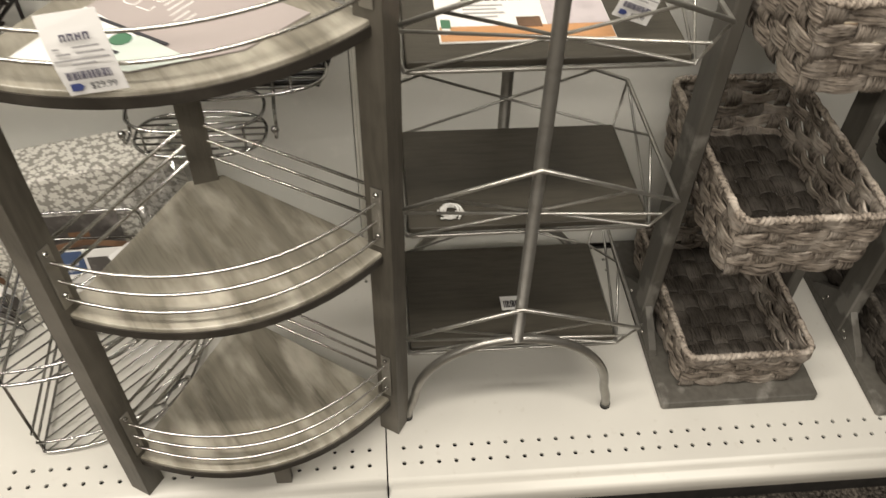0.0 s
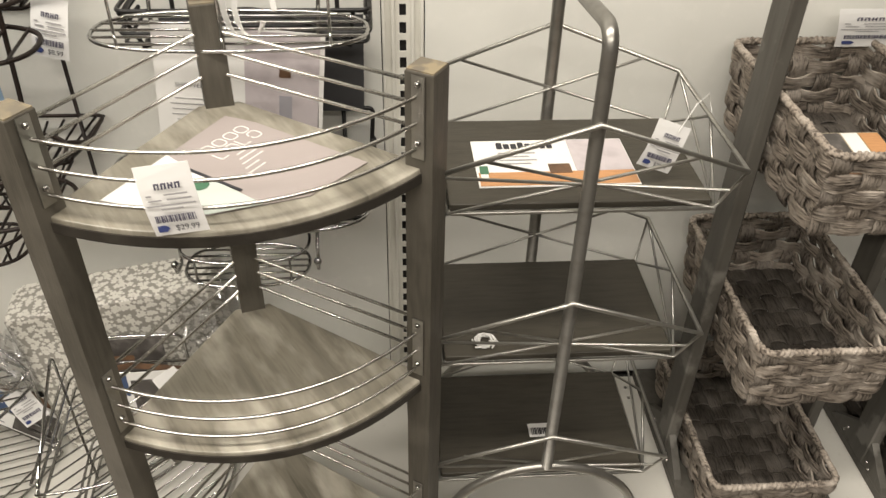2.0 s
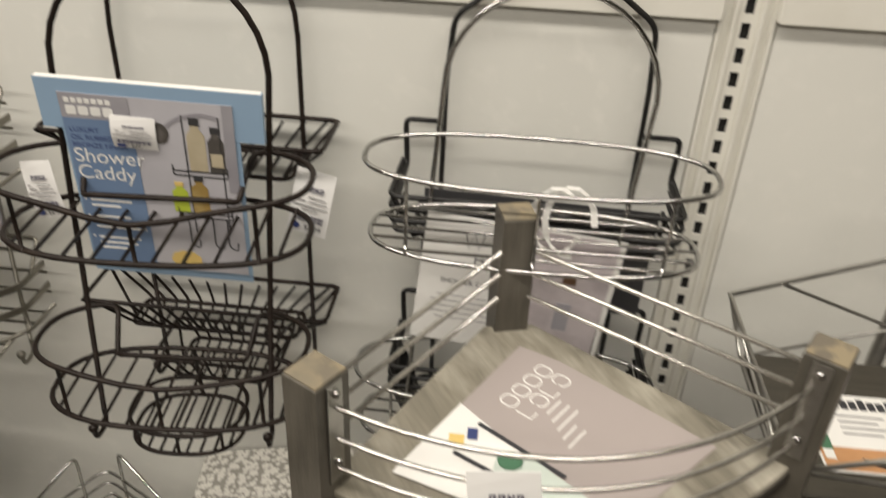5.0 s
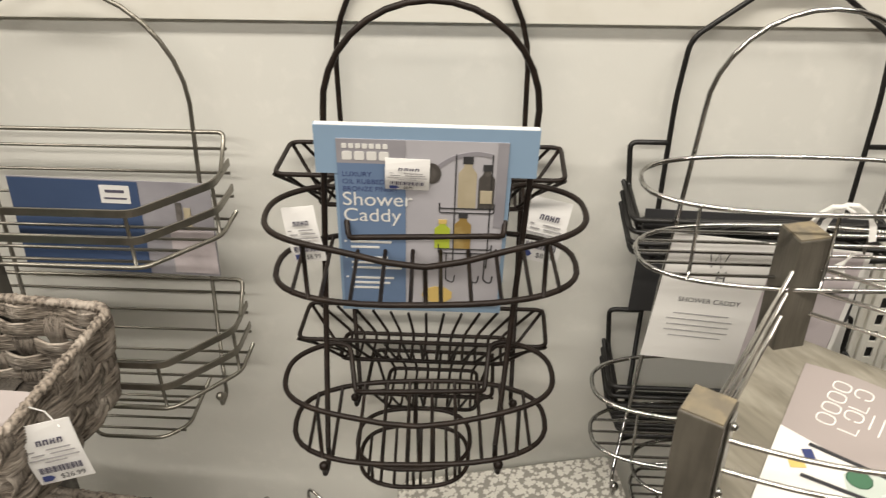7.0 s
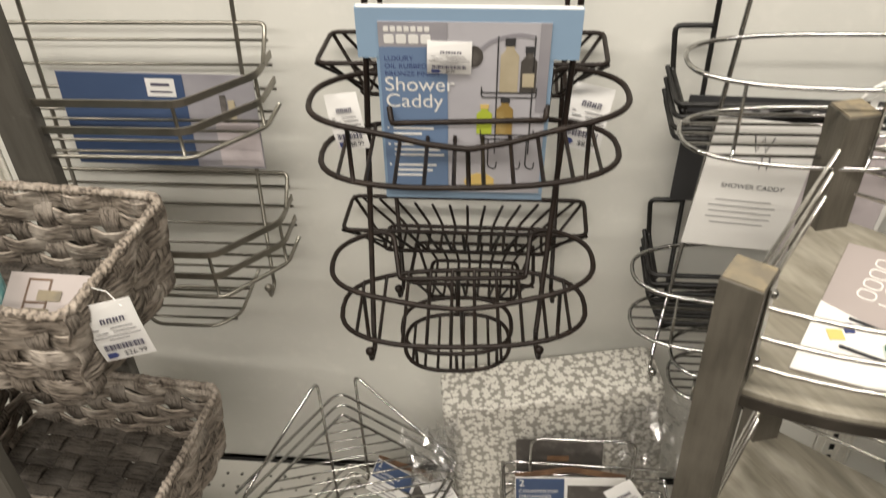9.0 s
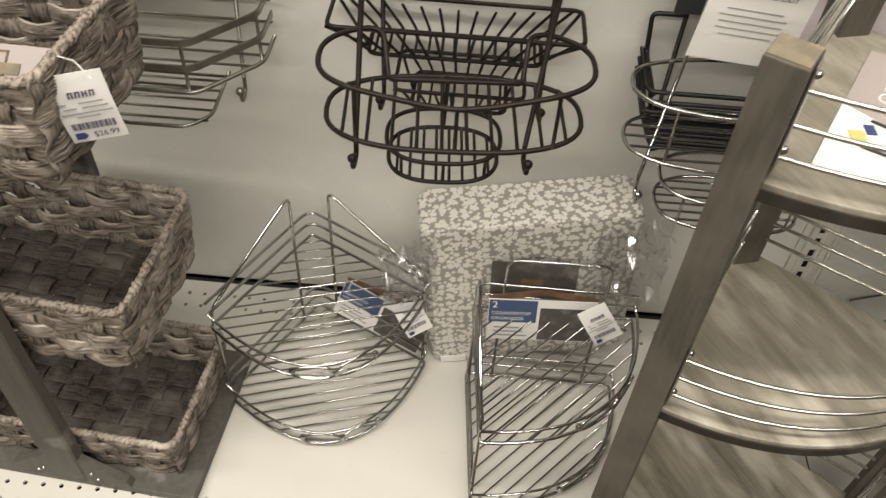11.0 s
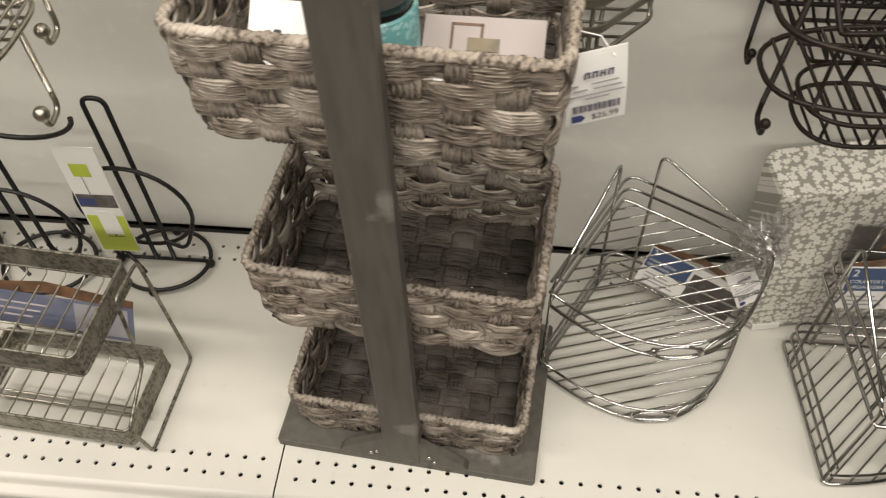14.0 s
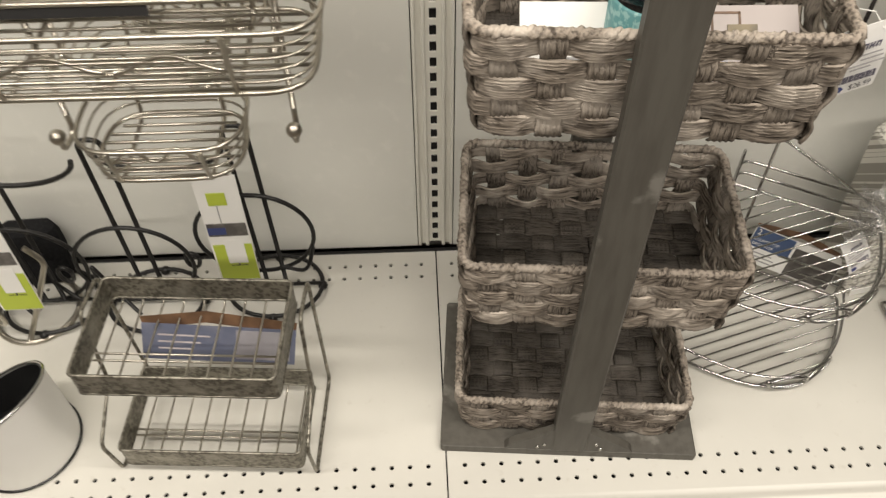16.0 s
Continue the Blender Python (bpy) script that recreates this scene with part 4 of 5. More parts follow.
part("printed_bottle", flat_patch(0.030, 0.035, 0.026, 0.040, 0.0004), PICGREY, leaflet)
part("printed_mark", flat_patch(0.080, 0.086, 0.012, 0.014, 0.0004), BROWN, leaflet)
price_ticket((-0.890, 0.616, 0.796), (0.95, 0.26, 0.11), (0.0, 0.02, 1), "$26.99", 0.048, 0.070, "white paper price ticket hanging from the top seagrass basket", [(-0.860, 0.624, 0.862), (-0.872, 0.628, 0.876), (-0.893, 0.632, 0.878)])
price_ticket((0.590, 0.926, 0.872), (1, 0.0, 0), (0, 0.3, 1), "", 0.082, 0.050, "white paper price ticket on the rim of a seagrass basket")
bk = card_thing("booklet", (0.520, 0.700, 0.786), (1, 0.0, 0), (0, 1, 0.10), 0.104, 0.120, TANPRINT, "brown and white printed booklet lying in a seagrass basket", "booklet")
part("picture", flat_patch(0.002, 0.050, 0.050, 0.118, 0.0004), DARKPRINT, bk, "dark printed room photo")
part("picture", flat_patch(0.052, 0.074, 0.060, 0.118, 0.0004), PAPER, bk, "white printed shelf")
part("picture", flat_patch(0.076, 0.103, 0.036, 0.118, 0.0004), ORANGE, bk, "tan printed wood")
part("picture", flat_patch(0.002, 0.103, 0.002, 0.024, 0.0004), PAPER, bk, "white printed strip")
part("printed_shelf", flat_patch(0.002, 0.073, 0.030, 0.036, 0.0008), BROWN, bk)


# ---- hanging shower caddies ----
def oval(cx, cy, hx, hy, z, n=40, power=2.6):
    out = []
    for i in range(n):
        a = 2 * math.pi * i / n
        c, s = math.cos(a), math.sin(a)
        out.append((cx + hx * math.copysign(abs(c) ** (2 / power), c), cy + hy * math.copysign(abs(s) ** (2 / power), s), z))
    return out


def dip(pts, cx, cy, w, d):
    """Lets the front of a rim sag in its middle."""
    return [(x, y, z - d * math.exp(-((x - cx) / w) ** 2) if y < cy else z) for x, y, z in pts]


def oval_basket(root, cx, cy, hx, hy, z_low, z_top, mat, r, along, count, sag=0.0, notch=True, back=0.62):
    """A rim, a lower rim, floor wires and side struts."""
    top = dip(oval(cx, cy, hx, hy, z_top), cx, cy, hx * 0.4, sag)
    if notch:
        top = [p for p in top if not (p[1] > cy + hy * 0.55 and abs(p[0] - cx) < hx * 0.62)]
        k = next(i for i in range(len(top)) if top[i][0] < cx and top[i - 1][0] > cx and top[i][1] > cy)
        top = top[k:] + top[:k]
        a, b = top[0], top[-1]
        zl = z_top - 0.030
        top = [(cx, cy + hy * back, zl), (cx - hx * 0.44, cy + hy * back, zl), (cx - hx * 0.50, cy + hy * (back + 0.08), zl - 0.004), (cx - hx * 0.55, cy + hy * 0.75, z_top)] + top + [(cx + hx * 0.55, cy + hy * 0.75, z_top), (cx + hx * 0.50, cy + hy * (back + 0.08), zl - 0.004), (cx + hx * 0.44, cy + hy * back, zl)]
    rim = part("basket_rim", Geo().tube(fillet(top, 0.006, 2, True), r, True, 8), mat, root)
    low = oval(cx, cy, hx * 0.97, hy, z_low)
    part("lower_rim", Geo().tube(low, r, True, 8), mat, rim)
    for i in range(count):
        t = (i + 0.5) / count * 2 - 1
        if along == "y":
            x = cx + hx * 0.92 * t
            e = hy * (1 - abs(t * 0.92) ** 2.6) ** (1 / 2.6)
            pts = [(x, cy - e, z_low + 0.001), (x, cy + e, z_low + 0.001)]
        else:
            y = cy + hy * 0.85 * t
            e = hx * 0.97 * (1 - abs(t * 0.85) ** 2.6) ** (1 / 2.6)
            pts = [(cx - e, y, z_low + 0.001), (cx + e, y, z_low + 0.001)]
        part("floor_wire", Geo().tube(pts, r * 0.7, False, 6), mat, rim)
    for x in (-0.72, 0.0, 0.72):
        e = hy * (1 - abs(x) ** 2.6) ** (1 / 2.6)
        zt = z_top - (sag if x == 0 else 0)
        part("strut", Geo().tube([(cx + hx * x, cy - e, z_low), (cx + hx * x, cy - e, zt)], r * 0.75, False, 6), mat, rim)
    return rim


def hoop_frame(root, cx, y, half, z_low, z_shoulder, z_top, mat, r, hooks, ball=0.006, cx_low=None):
    low = cx if cx_low is None else cx_low
    pts = [(low - half, y, z_low), (cx - half, y, z_shoulder)]
    for i in range(1, 16):
        a = math.pi * (1 - i / 16)
        pts.append((cx + half * math.cos(a), y, z_shoulder + (z_top - z_shoulder) * math.sin(a)))
    pts += [(cx + half, y, z_shoulder), (low + half, y, z_low)]
    part("hanging_hoop", Geo().tube(pts, r, False, 8), mat, root)
    if hooks:
        for s in (-1, 1):
            x = low + s * half
            hk = part("hook", Geo().tube(fillet([(x, y, z_low + 0.002), (x, y, z_low - 0.022), (x + s * 0.002, y - 0.026, z_low - 0.022), (x + s * 0.002, y - 0.028, z_low - 0.006)], 0.012, 5), r, False, 8), mat, root)
            part("hook_ball", Geo().ball((x + s * 0.002, y - 0.028, z_low - 0.004), ball), mat, hk)


def rect_basket(root, x0, x1, y0, y1, z_low, z_top, mat, r, inset, ribs, curved=0.0):
    """An open wire tray: rims above and below, with ribs that run down the front and across the floor."""
    top = [(x0, y1, z_top), (x0, y0, z_top), (x1, y0, z_top), (x1, y1, z_top)]
    rim = part("basket_rim", Geo().tube(fillet(top, 0.012, 4, True), r, True, 8), mat, root)
    low = [(x0 + inset, y1, z_low), (x0 + inset, y0 + inset * 0.5, z_low), (x1 - inset, y0 + inset * 0.5, z_low), (x1 - inset, y1, z_low)]
    part("lower_rim", Geo().tube(fillet(low, 0.012, 4, True), r, True, 8), mat, rim)
    for i in range(ribs):
        t = (i + 0.5) / ribs
        xa, xb = x0 + (x1 - x0) * t, x0 + inset + (x1 - x0 - 2 * inset) * t
        sag = curved * math.sin(math.pi * t)
        part("rib", Geo().tube(fillet([(xa, y1, z_top - sag), (xb, y1, z_low), (xb, y0 + inset * 0.5, z_low), (xa, y0, z_top)], 0.010, 3), r * 0.7, False, 6), mat, rim)
    for x, xi in ((x0, x0 + inset), (x1, x1 - inset)):
        part("side_strut", Geo().tube([(x, y0, z_top), (xi, (y0 + y1) / 2, z_low), (x, y1, z_top)], r * 0.8, False, 6), mat, rim)
    return rim


# dark bronze caddy with a blue card
c1 = thing("shower_caddy", (0, 0, 0), "dark bronze wire shower caddy with oval baskets and a blue card", "shower caddy", "hanging shower caddies")
c1.matrix_basis = pose(-0.555, 0.82, 0, 0, 0, 4) @ pose(0.555, -0.82, 0)
hoop_frame(c1, -0.546, 0.818, 0.099, 0.664, 1.085, 1.185, BRONZE, 0.0031, True, cx_low=-0.574)
oval_basket(c1, -0.552, 0.776, 0.148, 0.066, 0.944, 1.002, BRONZE, 0.0029, "y", 10, 0.018, True, 0.10)
oval_basket(c1, -0.562, 0.788, 0.142, 0.066, 0.732, 0.798, BRONZE, 0.0029, "y", 10, 0.012, True, 0.10)
oval_basket(c1, -0.571, 0.820, 0.066, 0.050, 0.646, 0.674, BRONZE, 0.0026, "y", 8, 0.0, False)
part("soap_stem", Geo().tube([(-0.571, 0.866, 0.650), (-0.568, 0.852, 0.734)], 0.0028, False, 8), BRONZE, c1)
# the plainer bronze caddy that hangs behind it
c2 = thing("shower_caddy", (0, 0, 0), "dark bronze wire shower caddy with slanted trays", "shower caddy", "hanging shower caddies")
hoop_frame(c2, -0.556, 0.955, 0.102, 0.640, 1.080, 1.210, BRONZE, 0.0029, True)
rect_basket(c2, -0.716, -0.413, 0.872, 0.955, 0.945, 0.990, BRONZE, 0.0027, 0.040, 12, 0.01)
rect_basket(c2, -0.714, -0.419, 0.880, 0.955, 0.722, 0.768, BRONZE, 0.0027, 0.044, 13, 0.012)
rect_basket(c2, -0.635, -0.480, 0.870, 0.955, 0.665, 0.695, BRONZE, 0.0025, 0.02, 8, 0.0)

sign = card_thing("caddy_card", (-0.640, 0.806, 0.868), (1, 0.05, -0.03), (0.0, -0.09, 1), 0.164, 0.215, LIGHTBLUE, "pale blue printed card standing in the bronze caddy", "packaging card")
part("card_header", Geo().box(-0.017, 0.187, 0.166, 0.2155, -0.0060, 0.0006), LIGHTBLUE, sign, "wider pale blue header folded over the hoop")
part("header_fold", Geo().box(-0.016, 0.186, 0.2156, 0.2162, -0.0056, 0.0002), PAPER, sign, "white folded card edge")
part("picture", flat_patch(0.003, 0.160, 0.010, 0.203, 0.0009), TILEPRINT, sign, "pale grey printed shower picture")
part("picture", flat_patch(0.150, 0.160, 0.110, 0.203, 0.0014), PICGREY, sign, "darker printed wall edge")
part("picture", flat_patch(0.003, 0.066, 0.010, 0.178, 0.0015), SLATEBLUE, sign, "slate blue printed panel")
part("picture", flat_patch(0.003, 0.066, 0.178, 0.203, 0.0015), PICGREY, sign, "grey printed title block")
g = Geo()
for i in range(7):
    g.box(0.008 + 0.0062 * i, 0.0126 + 0.0062 * i, 0.1935, 0.1985, 0.0019, 0.0022, 0.0006)
for i in range(4):
    g.box(0.008 + 0.0112 * i, 0.0172 + 0.0112 * i, 0.1815, 0.1905, 0.0019, 0.0022, 0.0012)
part("printed_mark", g, PAPER, sign)
for j, words in enumerate(("LUXURY", "OIL RUBBED", "BRONZE FINISH")):
    letters(words, 0.0072, NAVY, sign, 0.007, 0.1640 - 0.0080 * j, 0.0021, label="navy printed words " + words)
letters("Shower", 0.0215, PAPER, sign, 0.006, 0.1320, 0.0022, "lettering", label="white printed word Shower")
letters("Caddy", 0.0215, PAPER, sign, 0.006, 0.1140, 0.0022, "lettering", label="white printed word Caddy")
g = Geo()
for j, w in enumerate((0.040, 0.028, 0.0, 0.036, 0.046, 0.050, 0.0, 0.042, 0.038, 0.028)):
    if w:
        g.box(0.012, 0.012 + w, 0.088 - 0.0064 * j, 0.0905 - 0.0064 * j, 0.0019, 0.0022)
for y in (0.0895, 0.070, 0.045):
    g.box(0.006, 0.0082, y - 0.001, y + 0.0012, 0.0019, 0.0022)
part("small_print", g, PAPER, sign)


def printed_bottle(x, y, w, h, body, cap):
    """A flat printed bottle with its neck and cap."""
    o = [(x - w, y), (x + w, y), (x + w, y + h * 0.68), (x + w * 0.45, y + h * 0.80), (x + w * 0.45, y + h * 0.9), (x - w * 0.45, y + h * 0.9), (x - w * 0.45, y + h * 0.80), (x - w, y + h * 0.68)]
    b = part("printed_bottle", Geo().prism(o, 0.0016, 0.0019), body, sign)
    part("printed_cap", Geo().box(x - w * 0.55, x + w * 0.55, y + h * 0.86, y + h, 0.0018, 0.0021), cap, b)


printed_bottle(0.1235, 0.132, 0.0085, 0.056, TANPRINT, DARKGREY)
printed_bottle(0.1415, 0.132, 0.0075, 0.048, DARKPRINT, DARKGREY)
part("printed_label", flat_patch(0.136, 0.147, 0.138, 0.152, 0.0021), TANPRINT, sign)
printed_bottle(0.1015, 0.084, 0.0075, 0.034, GREEN, YELLOW)
printed_bottle(0.1210, 0.084, 0.0080, 0.042, BRASSPRINT, DARKGREY)
g = Geo()
g.tube(fillet([(0.096, 0.176, 0.0016), (0.108, 0.186, 0.0016), (0.130, 0.192, 0.0016), (0.146, 0.189, 0.0016)], 0.01, 4), 0, flat=(0.0042, 0.0004))
part("printed_pipe", g, PICGREY, sign, "grey printed shower pipe")
part("printed_shower_head", Geo().prism([(0.0905 + 0.0085 * math.cos(k * math.pi / 8), 0.1690 + 0.0110 * math.sin(k * math.pi / 8)) for k in range(16)], 0.0016, 0.0020), DARKPRINT, sign, "dark printed shower head")
g = Geo()
for y in (0.126, 0.131, 0.078, 0.083):
    g.tube(fillet([(0.098, y + 0.006, 0.0017), (0.098, y, 0.0017), (0.150, y, 0.0017), (0.150, y + 0.006, 0.0017)], 0.004, 3), 0, flat=(0.0013, 0.0004))
for x in (0.1125, 0.1460):
    g.tube([(x, 0.190, 0.0017), (x, 0.060, 0.0017)], 0, flat=(0.0013, 0.0004))
for x in (0.106, 0.130, 0.144):
    g.tube(fillet([(x, 0.078, 0.0017), (x, 0.044, 0.0017), (x + 0.008, 0.040, 0.0017), (x + 0.009, 0.050, 0.0017)], 0.005, 4), 0, flat=(0.0013, 0.0004))
part("printed_caddy", g, DARKGREY, sign)
part("printed_sponge", Geo().prism([(0.098 + 0.0150 * math.cos(k * math.pi / 9) * (1 + 0.07 * (k % 2)), 0.024 + 0.0105 * math.sin(k * math.pi / 9) * (1 + 0.07 * (k % 2))) for k in range(18)], 0.0016, 0.0020), YELLOW, sign)
price_ticket(sign.matrix_basis @ Vector((0.047, 0.152, 0.0030)), (1, 0.05, -0.05), (0.0, -0.09, 1), "$8.99", 0.041, 0.033, "white paper price ticket stuck on the blue caddy card")
price_ticket((-0.458, 0.884, 0.890), (0.9, -0.1, -0.16), (0.15, 0.12, 1), "$8.99", 0.044, 0.074, "white paper price ticket hanging on the bronze caddy")
price_ticket((-0.682, 0.796, 0.930), (0.9, -0.1, 0.16), (0.06, 0.05, 1), "$8.99", 0.034, 0.060, "white paper price ticket hanging on the bronze caddy")

# chrome caddy with a white card
c3 = thing("shower_caddy", (0, 0, 0), "polished chrome wire shower caddy with oval baskets and a white card", "shower caddy", "hanging shower caddies")
hoop_frame(c3, -0.192, 0.856, 0.098, 0.602, 1.075, 1.172, CHROME, 0.0026, True, cx_low=-0.228)
oval_basket(c3, -0.196, 0.794, 0.157, 0.058, 0.956, 1.032, CHROME, 0.0024, "x", 5, 0.0, False)
oval_basket(c3, -0.209, 0.822, 0.162, 0.056, 0.693, 0.766, CHROME, 0.0024, "x", 5, 0.0, False)
oval_basket(c3, -0.224, 0.822, 0.088, 0.048, 0.600, 0.640, CHROME, 0.0024, "x", 6, 0.0, False)
wc = card_thing("caddy_card", (-0.316, 0.850, 0.786), (1, 0.02, -0.10), (0.06, 0.0, 1), 0.205, 0.160, PAPER, "white printed card standing in the chrome caddy", "packaging card")
part("picture", flat_patch(0.108, 0.199, 0.002, 0.158, 0.0003), LILAC, wc, "pale lilac printed picture")
part("printed_bottle", flat_patch(0.150, 0.166, 0.040, 0.075, 0.0008), PICGREY, wc)
part("printed_bottle", flat_patch(0.150, 0.164, 0.100, 0.114, 0.0008), BROWN, wc)
g = Geo()
for pts in (((0.042, 0.142), (0.047, 0.124), (0.052, 0.142), (0.057, 0.124), (0.062, 0.142)),):
    g.tube([(x, y, 0.0006) for x, y in pts], 0, flat=(0.0012, 0.0004))
g.tube([(0.056, 0.120, 0.0006), (0.056, 0.104, 0.0006)], 0, flat=(0.0012, 0.0004))
g.tube([(0.064, 0.120, 0.0006), (0.064, 0.104, 0.0006)], 0, flat=(0.0012, 0.0004))
g.tube([(0.056, 0.112, 0.0006), (0.064, 0.112, 0.0006)], 0, flat=(0.0012, 0.0004))
part("printed_mark", g, INK, wc)
letters("SHOWER CADDY", 0.0085, INK, wc, 0.023, 0.078, 0.0005, "lettering", label="small printed words SHOWER CADDY")
g = Geo()
for j, w in enumerate((0.060, 0.072, 0.068, 0.070, 0.058)):
    g.box(0.052 - w / 2, 0.052 + w / 2, 0.062 - 0.0075 * j, 0.0632 - 0.0075 * j, 0.0003, 0.0006)
part("small_print", g, GREYINK, wc)
# black tray caddy behind the chrome one
c4 = thing("shower_caddy", (0, 0, 0), "black wire shower caddy with deep rectangular trays", "shower caddy", "hanging shower caddies")
part("hanging_hoop", Geo().tube(fillet([(-0.300, 0.952, 0.60), (-0.296, 0.952, 1.05), (-0.290, 0.952, 1.115), (-0.225, 0.952, 1.165), (-0.155, 0.952, 1.165), (-0.090, 0.952, 1.118), (-0.086, 0.952, 1.05), (-0.086, 0.952, 0.60)], 0.014, 5), 0.0030, False, 8), BLACKWIRE, c4)


def black_tray(zt, zb, more):
    for s, xo in ((-1, -0.338), (1, -0.044)):
        part("end_frame", Geo().tube(fillet([(xo + s * -0.042, 0.952, zt), (xo, 0.952, zt), (xo - s * 0.003, 0.945, zt - 0.05), (xo - s * 0.003, 0.862, zt - 0.052)], 0.008, 4), 0.0031, False, 8), BLACKWIRE, c4)
    for dz in (0.048, 0.062, 0.076):
        part("tray_wire", Geo().tube(fillet([(-0.340, 0.952, zt - dz), (-0.342, 0.862, zt - dz), (-0.042, 0.862, zt - dz), (-0.044, 0.952, zt - dz)], 0.012, 4), 0.0029, False, 6), BLACKWIRE, c4)
    for k in range(more):
        dz, a = 0.089 + (zt - zb - 0.092) * k / max(more, 2), 0.003 + 0.018 * k / more
        part("tray_wire", Geo().tube(fillet([(-0.340 + a, 0.952, zt - dz), (-0.342 + a, 0.864, zt - dz), (-0.042 - a, 0.864, zt - dz), (-0.044 - a, 0.952, zt - dz)], 0.012, 4), 0.0026, False, 6), BLACKWIRE, c4)
    part("tray_floor", Geo().tube(fillet([(-0.318, 0.952, zb), (-0.318, 0.872, zb), (-0.066, 0.872, zb), (-0.066, 0.952, zb)], 0.014, 4, True), 0.0030, True, 8), BLACKWIRE, c4)
    for i in range(6):
        y = 0.880 + 0.013 * i
        part("floor_wire", Geo().tube([(-0.318, y, zb), (-0.066, y, zb)], 0.0024, False, 6), BLACKWIRE, c4)
    part("scroll_wire", Geo().tube(fillet([(-0.318, 0.866, zb), (-0.25, 0.866, zb + 0.035), (-0.19, 0.866, zt - 0.044), (-0.13, 0.866, zb + 0.035), (-0.066, 0.866, zb)], 0.05, 6), 0.0029, False, 6), BLACKWIRE, c4)
    for x in (-0.33, -0.054):
        part("strut", Geo().tube([(x - 0.008, 0.864, zt - 0.05), (x + (0.012 if x < -0.2 else -0.012), 0.872, zb)], 0.0029, False, 6), BLACKWIRE, c4)


black_tray(1.000, 0.905, 1)
black_tray(0.775, 0.640, 7)
dk = card_thing("caddy_card", (-0.318, 0.938, 0.785), (1, 0, -0.03), (0.03, 0, 1), 0.262, 0.140, DARKGREY, "black printed card in the black tray caddy", "packaging card")
g = Geo()
for i in range(7):
    g.box(0.062 + 0.018 * i, 0.071 + 0.018 * i, 0.118, 0.125, 0.0002, 0.0006)
part("printed_mark", g, GREYINK, dk)
loop = thing("plastic_hanger", (-0.165, 0.775, 0.985), "white plastic hanger loop tied to the chrome caddy", "hanger")
for k in range(2):
    part("loop", Geo().tube([(0.022 * math.cos(a * 0.45 + k) - 0.012 * k, 0.008 * math.sin(a * 0.3), 0.034 * math.sin(a * 0.45 + k)) for a in range(12)], 0, flat=(0.006, 0.0015)), WHITEPLASTIC, loop)

# satin nickel caddy with flat front bars
c5 = thing("shower_caddy", (0, 0, 0), "satin nickel wire shower caddy with flat front bars", "shower caddy", "hanging shower caddies")
hoop_frame(c5, -0.943, 0.938, 0.124, 0.648, 1.040, 1.165, DULLNICKEL, 0.0027, True, cx_low=-0.962)


def bar_basket(cx, hw, zt):
    y0, y1 = 0.812, 0.938
    ch = 0.062
    part("back_rail", Geo().tube(fillet([(cx - hw, y1 - 0.03, zt - 0.035), (cx - hw, y1, zt), (cx + hw, y1, zt), (cx + hw, y1 - 0.03, zt - 0.035)], 0.008, 4), 0.0026, False, 8), DULLNICKEL, c5)
    for dz, kind in ((0.036, "bar"), (0.068, "bar"), (0.100, "wire")):
        pts = fillet([(cx - hw, y1, zt - dz), (cx - hw, y1 - 0.055, zt - dz), (cx - hw + ch, y0, zt - dz), (cx + hw - ch, y0, zt - dz), (cx + hw, y1 - 0.055, zt - dz), (cx + hw, y1, zt - dz)], 0.012, 4)
        if kind == "bar":
            part("front_bar", Geo().tube(pts, 0, flat=(0.0022, 0.0085)), DULLNICKEL, c5, "flat satin nickel bar")
        else:
            part("front_wire", Geo().tube(pts, 0.0026, False, 8), DULLNICKEL, c5)
    for x in (-hw * 0.98, -hw * 0.55, hw * 0.55, hw * 0.98):
        yf = y0 if abs(x) < hw * 0.8 else y1 - 0.055
        part("strut", Geo().tube([(cx + x, yf + 0.002, zt - 0.034), (cx + x, yf + 0.002, zt - 0.101)], 0.0022, False, 6), DULLNICKEL, c5)
    for i in range(5):
        y = y0 + 0.012 + 0.024 * i
        e = hw - max(0.0, ch * (1 - (y - y0) / (y1 - 0.055 - y0)))
        part("floor_wire", Geo().tube([(cx - e, y, zt - 0.100), (cx + e, y, zt - 0.100)], 0.0018, False, 6), DULLNICKEL, c5)
    for dz in (0.02, 0.05, 0.08):
        part("back_wire", Geo().tube([(cx - hw, y1, zt - dz), (cx + hw, y1, zt - dz)], 0.0018, False, 6), DULLNICKEL, c5)


bar_basket(-0.943, 0.157, 1.007)
bar_basket(-0.945, 0.154, 0.811)
soap = fillet([(-0.985, 0.935, 0.655), (-0.985, 0.850, 0.650), (-0.960, 0.825, 0.650), (-0.880, 0.825, 0.650), (-0.855, 0.850, 0.650), (-0.855, 0.935, 0.655)], 0.012, 4)
part("soap_dish", Geo().tube(soap, 0.0024, False, 8), DULLNICKEL, c5)
for i in range(5):
    part("soap_wire", Geo().tube([(-0.983, 0.840 + 0.02 * i, 0.650), (-0.857, 0.840 + 0.02 * i, 0.650)], 0.0017, False, 6), DULLNICKEL, c5)
bc = card_thing("caddy_card", (-1.035, 0.900, 0.845), (1, 0.0, -0.02), (0, 0.06, 1), 0.232, 0.118, PICGREY, "slate blue and grey printed card lying in the nickel caddy", "packaging card")
part("picture", flat_patch(0.001, 0.150, 0.001, 0.117, 0.0004), MIDBLUE, bc, "slate blue printed panel")
